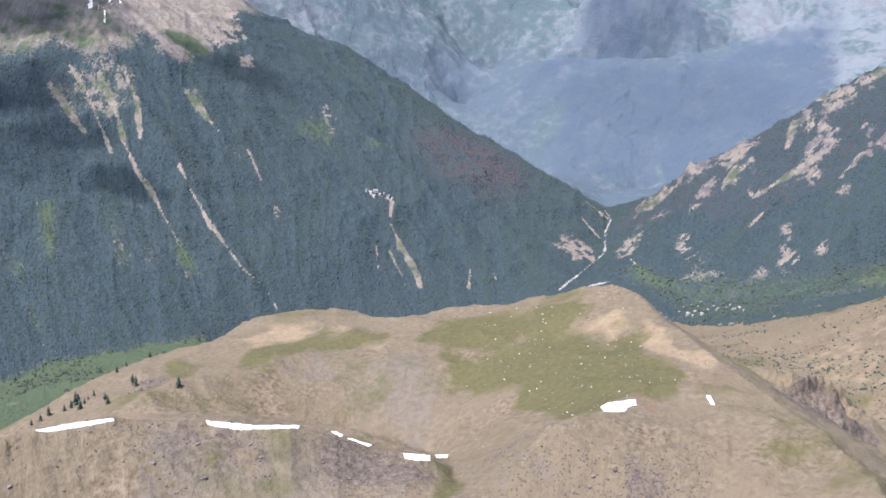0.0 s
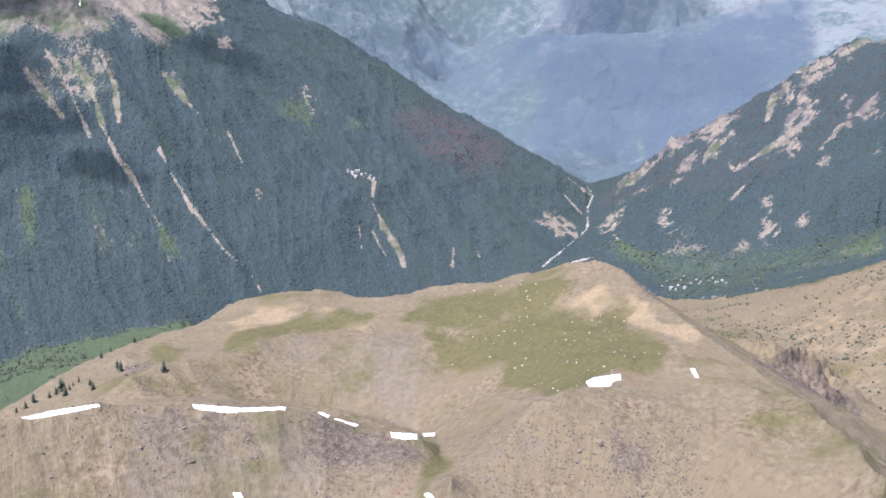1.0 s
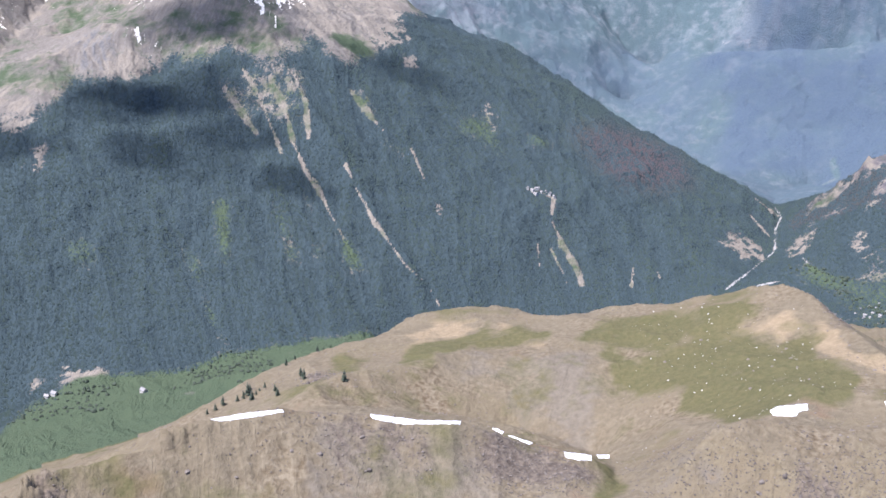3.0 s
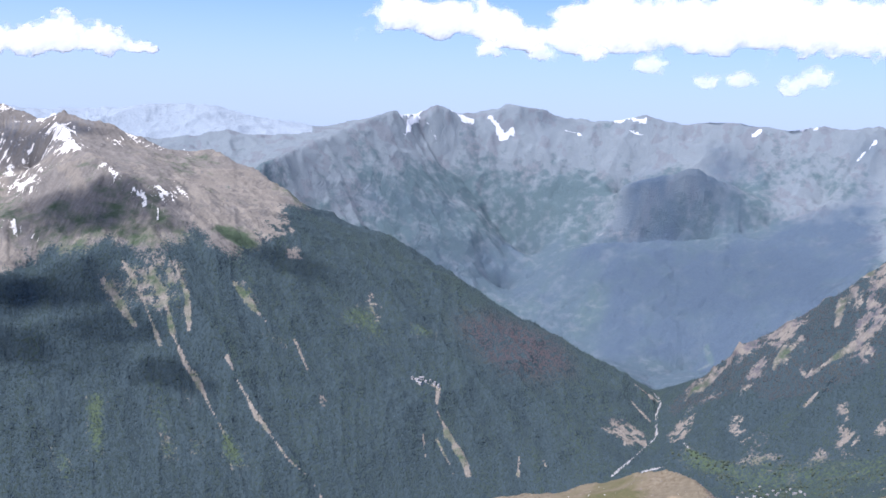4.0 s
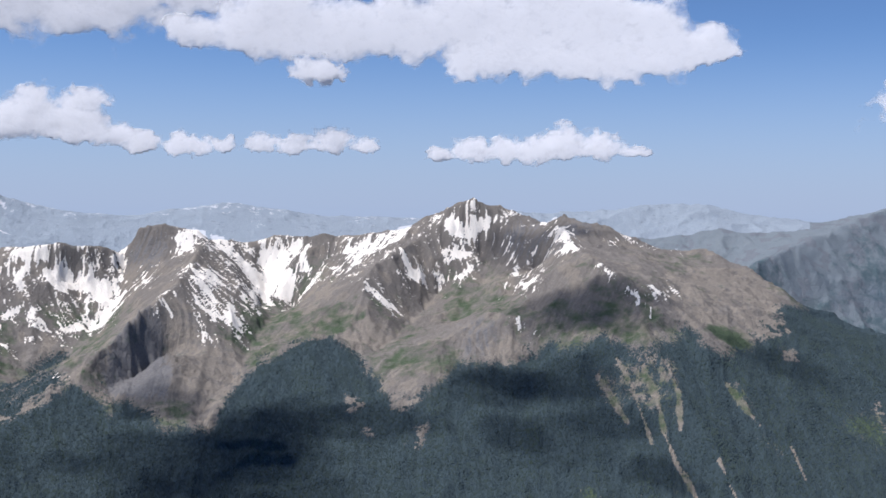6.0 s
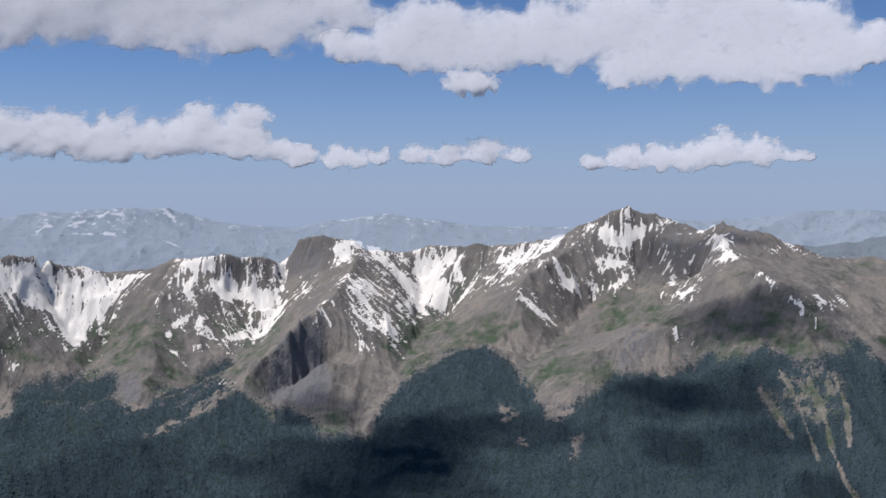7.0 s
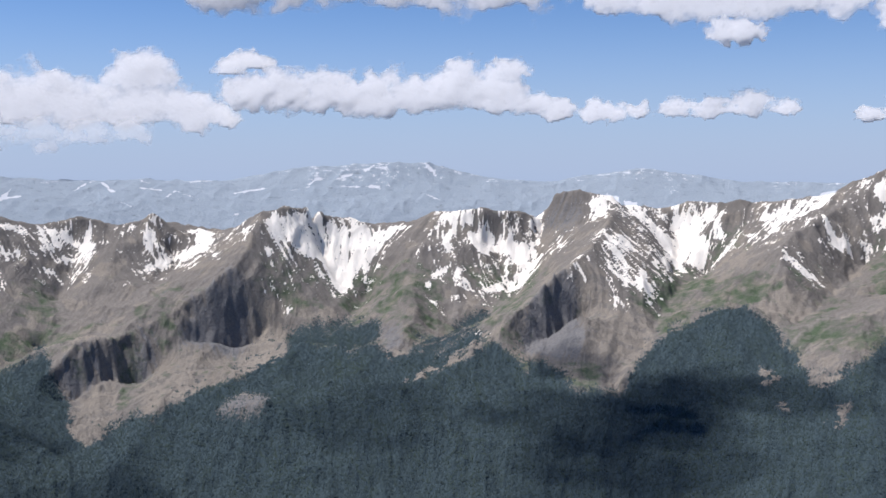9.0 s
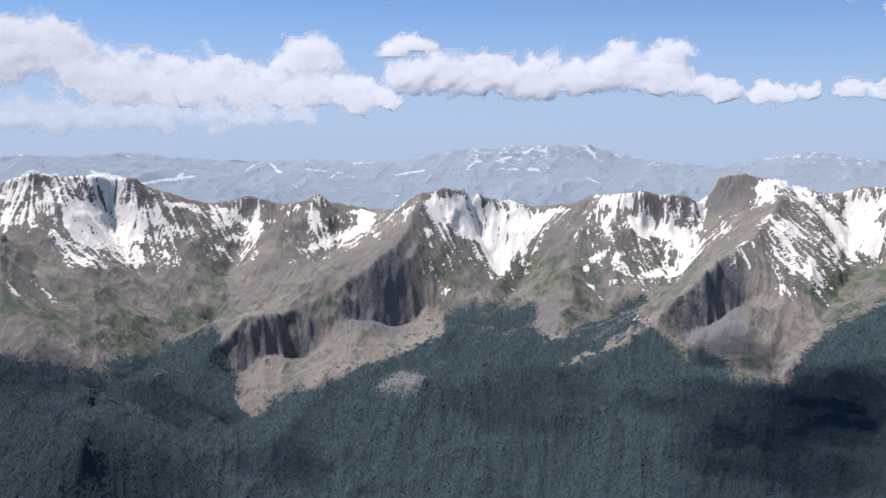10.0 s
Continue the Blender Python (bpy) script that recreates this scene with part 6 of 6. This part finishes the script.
shade_cloud(15.38, -9.48, 2.59, 1.37, 0.45)
shade_cloud(9.27, -11.60, 3.05, 1.83, 0.42)
shade_cloud(18.98, -5.86, 3.4, 1.37, 0.45)
shade_cloud(3.54, -11.73, 4.57, 2.44, 0.4)
shade_cloud(20.89, -9.05, 1.52, 0.76, 0.288)
shade_cloud(-2.57, -13.49, 4.57, 1.52, 0.42)
shade_cloud(-14.48, -13.37, 5.48, 1.22, 0.336)
shade_cloud(19.57, -12.75, 3.66, 1.52, 0.288)
shade_cloud(-4.19, -17.24, 3.05, 1.22, 0.336)
shade_cloud(-33.15, -13.11, 2.44, 1.83, 0.4)
shade_cloud(-27.84, -16.25, 3.05, 1.83, 0.38)
shade_cloud(1.38, -13.65, 5.18, 3.05, 0.42)
shade_cloud(-2.79, -15.42, 3.05, 1.83, 0.4)
shade_cloud(4.27, -11.71, 2.44, 2.13, 0.4)
shade_cloud(2.05, -12.50, 4.26, 2.74, 0.4)
shade_cloud(16.59, -9.80, 3.66, 1.37, 0.4)
shade_cloud(20.19, -5.52, 3.6, 1.83, 0.45)
shade_cloud(22.06, -7.30, 1.83, 0.91, 0.192)
shade_cloud(28.99, -7.68, 2.44, 1.07, 0.384)
shade_cloud(23.71, -14.08, 2.13, 1.07, 0.432)
shade_cloud(30.67, -4.91, 1.52, 0.91, 0.24)
shade_cloud(17.3, -2.4, 3.4, 1.52, 0.45)
shade_cloud(11.09, -7.73, 2.13, 0.91, 0.216)
shade_cloud(51.41, -4.02, 3.66, 1.22, 0.24)
shade_cloud(31.20, -3.74, 2.13, 0.61, 0.192)
shade_cloud(53.27, -1.41, 2.13, 0.46, 0.192)
shade_cloud(43.16, 0.69, 1.52, 0.61, 0.24)
shade_cloud(-2.96, -10.53, 2.6, 1.6, 0.5)
shade_cloud(18.18, -9.48, 3, 1.6, 0.4)
shade_cloud(20.37, -11.58, 3, 1.6, 0.4)
shade_cloud(15.11, -12.20, 2.6, 1.6, 0.4)
shade_cloud(2.75, -13.80, 3, 1.6, 0.42)
shade_cloud(1.49, -16.43, 3.2, 1.6, 0.42)
shade_cloud(22.3, -6.3, 2.6, 1.2, 0.45)
shade_cloud(52.22, -8.11, 6.09, 1.52, 0.192)


# ---- houses, trees and stones ----
def part(name, bm, material, parent, label=""):
    me = bpy.data.meshes.new(name)
    bmesh.ops.recalc_face_normals(bm, faces=bm.faces)
    bm.to_mesh(me)
    bm.free()
    me.materials.append(material)
    ob = tagged(new(name, me), label)
    ob.parent = parent
    return ob


def ground_point(az, el):
    a, r = sighted(az, el)
    z = float(height(np.array([a]), np.array([r]))[0])
    return Vector((r * math.sin(radians(a)), r * math.cos(radians(a)), z + EYE[2])), r


PLASTER = plain("pale_plaster", (0.55, 0.52, 0.48), (0.42, 0.40, 0.37), 0.3)
SLATE = plain("grey_slate_roof", (0.20, 0.19, 0.19), (0.32, 0.30, 0.29), 0.4, 0.6)
BARK = plain("bark", (0.10, 0.075, 0.055), (0.16, 0.12, 0.09), 3.0)
DARK_NEEDLES = plain("larch_needles", (0.03, 0.045, 0.028), (0.055, 0.07, 0.045), 0.8)
ROCK_MAT = plain("lichened_stone", (0.10, 0.085, 0.075), (0.23, 0.195, 0.16), 0.9, 0.9)


def house(length, width, wall_h, roof_h):
    ob = tagged(new("house"), "small pale plastered house with a grey gabled roof", "house", "houses of the village")
    bm = bmesh.new()
    bmesh.ops.create_cube(bm, size=1)
    bmesh.ops.scale(bm, vec=(length, width, wall_h + 3), verts=bm.verts)
    bmesh.ops.translate(bm, vec=(0, 0, wall_h / 2 - 1.5), verts=bm.verts)
    part("wall", bm, PLASTER, ob)
    bm = bmesh.new()
    l, w = length / 2 + 0.6, width / 2 + 0.6
    ring = [bm.verts.new(p) for p in ((-l, -w, wall_h), (-l, w, wall_h), (-l, 0, wall_h + roof_h), (l, -w, wall_h), (l, w, wall_h), (l, 0, wall_h + roof_h))]
    for q in ((0, 1, 2), (3, 5, 4), (0, 2, 5, 3), (1, 4, 5, 2), (0, 3, 4, 1)):
        bm.faces.new([ring[i] for i in q])
    part("roof", bm, SLATE, ob)
    return ob


def conifer(h):
    ob = tagged(new("conifer"), "dark green conifer standing on the stony hillside", "tree", "conifers on the hillside")
    bm = bmesh.new()
    bmesh.ops.create_cone(bm, segments=7, radius1=h * 0.03, radius2=h * 0.006, depth=h, cap_ends=True)
    bmesh.ops.translate(bm, vec=(0, 0, h / 2 - 0.5), verts=bm.verts)
    part("trunk", bm, BARK, ob)
    bm = bmesh.new()
    rng = random.Random(int(h * 100))
    for k in range(46):
        f = k / 46
        z, reach = h * (0.12 + 0.86 * f), h * (0.27 * (1 - f) ** 0.8 + 0.02) * rng.uniform(0.7, 1.2)
        a = k * 2.4 + rng.uniform(-0.3, 0.3)
        tip = Vector((math.cos(a) * reach, math.sin(a) * reach, z - 0.22 * reach))
        side = Vector((-math.sin(a), math.cos(a), 0)) * reach * 0.42
        mid = tip * 0.55 + Vector((0, 0, z * 0.45))
        v = [bm.verts.new(p) for p in (Vector((0, 0, z + 0.1 * reach)), mid + side, tip, mid - side, mid + Vector((0, 0, -0.25 * reach)))]
        for q in ((0, 1, 2), (0, 2, 3), (4, 2, 1), (4, 3, 2), (0, 4, 1), (0, 3, 4)):
            bm.faces.new([v[i] for i in q])
    part("crown", bm, DARK_NEEDLES, ob)
    return ob


def boulder(seed):
    bm = bmesh.new()
    bmesh.ops.create_icosphere(bm, subdivisions=2, radius=1)
    for v in bm.verts:
        n = noise.fractal(v.co * 1.1 + Vector((seed * 7.0, 0, 0)), 0.9, 2.0, 4)
        v.co = v.co * (1 + 0.45 * n)
        v.co.z *= 0.75
    me = bpy.data.meshes.new("boulder")
    bm.to_mesh(me)
    bm.free()
    me.materials.append(ROCK_MAT)
    return tagged(new("boulder", me), "weathered brown boulder half sunk in the slope", "boulder", "boulders on the hill")


CRAG_MAT = plain("dark_crag_stone", (0.062, 0.053, 0.048), (0.165, 0.138, 0.115), 0.7, 0.95)
HOUSES = [house(11, 8, 5, 3.2), house(15, 9, 6, 3.6), house(8, 7, 4, 3)]
TREES = [conifer(6.0), conifer(8.0), conifer(4.2)]
STONES = [boulder(k) for k in range(4)]
for proto in HOUSES + TREES + STONES:
    proto.location = (0, 0, -5000)
USED = set()


def put(protos, az, el, rng, scale=1.0, sink=0.0):
    p, r = ground_point(az, el)
    k = rng.randrange(len(protos))
    m = Matrix.Translation(p - Vector((0, 0, sink))) @ pose(0, 0, 0, 0, 0, rng.uniform(0, 360))
    if protos[k].name not in USED:
        USED.add(protos[k].name)
        ob = protos[k]
        ob.matrix_world = m
    else:
        ob = copy_thing(protos[k], m)
    ob.scale = (scale,) * 3


place = random.Random(4)
for az, el in ((54.79, -18.73), (55.00, -18.46), (55.28, -18.73), (55.41, -18.26), (55.63, -18.56), (55.78, -18.30), (56.04, -18.63), (55.87, -18.05), (56.29, -18.44), (56.56, -18.14), (56.81, -18.22), (56.97, -18.02), (57.23, -18.13), (57.44, -17.95), (57.65, -18.13), (57.94, -18.00), (58.14, -18.12), (55.21, -18.89), (55.54, -18.81), (56.71, -18.38)):
    put(HOUSES, az, el, place, place.uniform(0.35, 0.55))
for az, el in ((36.86, -13.95), (37.12, -14.06), (37.36, -13.96), (37.62, -14.10), (37.86, -14.06), (38.09, -14.20), (38.34, -14.31), (37.31, -14.24)):
    put(HOUSES, az, el, place, 0.7)
for az, el in ((10.27, -24.36), (10.66, -24.29), (15.38, -24.61)):
    put(HOUSES, az, el, place)
for az, el in ((20.94, -25.28), (21.19, -25.13), (21.41, -25.38), (21.32, -24.91), (21.66, -25.11), (21.85, -24.93), (22.75, -25.00), (22.89, -25.21), (22.16, -24.76), (24.23, -24.22), (24.41, -24.40), (25.19, -22.94), (25.56, -22.84), (25.93, -22.74), (23.90, -23.33), (26.75, -24.47), (28.04, -21.76), (28.41, -21.71), (28.72, -21.78), (27.67, -22.04), (27.11, -22.26), (23.41, -23.64), (20.58, -25.41), (19.75, -25.56), (19.32, -25.79), (18.85, -25.97)):
    put(TREES, az, el, place, place.uniform(0.7, 1.2))
for az, el in ((17.58, -28.78), (18.94, -29.69), (23.66, -28.06), (12.90, -30.08), (16.43, -30.12), (20.42, -29.26), (25.34, -28.28), (35.53, -30.92), (33.25, -30.58), (37.15, -31.55), (27.84, -27.42), (39.73, -29.45), (51.24, -27.80), (51.18, -28.39), (55.00, -24.80), (56.15, -27.70), (14.36, -31.61), (21.01, -31.33), (29.89, -28.30), (35.74, -28.69)):
    put(STONES, az, el, place, place.uniform(0.5, 1.5), 0.3)
for az, el in ((7.78, -29.30), (8.54, -29.15), (9.26, -29.48), (10.03, -29.31), (10.76, -29.64), (7.98, -30.03), (8.89, -29.98), (9.78, -30.17), (10.55, -30.14), (11.36, -29.83), (7.46, -30.63), (8.16, -31.02)):
    put(STONES, az, el, place, place.uniform(0.8, 1.9), 0.5)
for az, el in ((51.40, -21.16), (51.60, -20.99), (50.08, -22.36), (51.01, -21.96), (49.70, -21.80), (48.64, -21.00), (50.02, -23.28), (52.28, -21.81), (52.99, -22.33), (50.58, -23.82), (51.91, -21.41), (47.79, -22.29), (47.03, -21.14), (45.19, -22.51), (55.29, -20.53), (54.26, -19.91), (54.78, -20.29), (56.18, -21.30), (53.47, -18.65), (53.11, -18.33), (52.29, -18.01), (52.55, -18.10)):
    put(STONES, az, el, place, place.uniform(0.6, 1.4), 0.3)


def scattered(name, count, az0, az1, r0, r1, size0, size1, weight, material, label, category, seed, tall=0.8):
    """Very many small lumps lying on the land, as one mesh."""
    rng = np.random.default_rng(seed)
    az, r = rng.uniform(az0, az1, count), np.sqrt(rng.uniform(r0 * r0, r1 * r1, count))
    ci, ri = np.searchsorted(AZ[:AZ.searchsorted(72)], az).clip(0, len(AZ) - 1), np.searchsorted(RR, r).clip(0, len(RR) - 1)
    keep = rng.uniform(0, 1, count) < weight[ri, ci]
    az, r = az[keep], r[keep]
    z = height(az, r)
    bv, bf = ball(1)
    s = size0 * (size1 / size0) ** (rng.uniform(0, 1, len(az)) ** 2)
    v = bv[None] * (1 + rng.normal(0, 0.16, (len(az), len(bv), 1))) * s[:, None, None]
    v[:, :, 2] *= tall
    v += np.stack([r * np.sin(np.radians(az)), r * np.cos(np.radians(az)), z + EYE[2] + 0.1 * s], 1)[:, None]
    f = (bf[None] + (np.arange(len(az)) * len(bv))[:, None, None]).reshape(-1, 3)
    me = bpy.data.meshes.new(name)
    me.from_pydata(v.reshape(-1, 3).tolist(), [], f.tolist())
    me.materials.append(material)
    tagged(new(name, me), label, category, kind="stuff")


hill_own = (OWN == 0).astype(float)
scattered("loose_stones", 70000, 12, 69, 300, 760, 0.13, 0.75, hill_own * (GA < 59) * np.clip(0.24 * ramp(NOISE2, 0.4, 0.6) + 0.8 * M["crags_and_shade"] - 0.5 * M["turf"], 0, 1), ROCK_MAT,
          "loose brown and grey stones strewn over the slope", "stones", 21)
scattered("rock_outcrops", 15000, 6, 60, 330, 760, 0.35, 1.4, hill_own * (GA < 59) * np.clip(0.95 * M["crags_and_shade"] * ramp(NOISE2, 0.40, 0.54) - 0.3 * M["turf"], 0, 1), CRAG_MAT,
          "dark jagged rock breaking through the stony slope", "rocks", 26, 1.0)
scattered("loose_stones", 46000, 10, 58, 375, 452, 0.14, 0.6, hill_own * np.clip(0.1 + 0.5 * M["crags_and_shade"] + 0.2 * ramp(NOISE2, 0.5, 0.65) - 0.5 * M["turf"], 0, 1), CRAG_MAT,
          "small dark stones strewn over the steep near slope", "stones", 27)
scattered("white_stones", 700, 43, 56, 480, 720, 0.15, 0.6, M["turf"] * 0.5, plain("limestone", (0.5, 0.47, 0.42), (0.62, 0.6, 0.55), 1.0),
          "pale limestone blocks lying on the green turf", "stones", 22)
scattered("shrubs", 9000, 54, 71, 780, 1500, 0.5, 1.7, hill_own * np.clip(ramp(NOISE, 0.42, 0.62), 0.06, 1), DARK_NEEDLES,
          "small dark green shrubs dotted over the dry slope", "shrubs", 23, 1.1)
scattered("valley_trees", 2600, 5, 34, 1500, 1900, 1.5, 4.0, M["lawn"] * ramp(NOISE, 0.5, 0.62), DARK_NEEDLES,
          "scattered dark trees in the valley meadow", "trees", 24, 1.3)
scattered("valley_trees", 11000, 48, 69, 1700, 2400, 2.0, 4.5, M["lawn"] * ramp(NOISE2, 0.44, 0.56), DARK_NEEDLES,
          "rows of dark trees between the fields of the village", "trees", 25, 1.2)

for proto in HOUSES + TREES + STONES:
    if proto.name not in USED:
        for o in (*proto.children_recursive, proto):
            bpy.data.objects.remove(o)
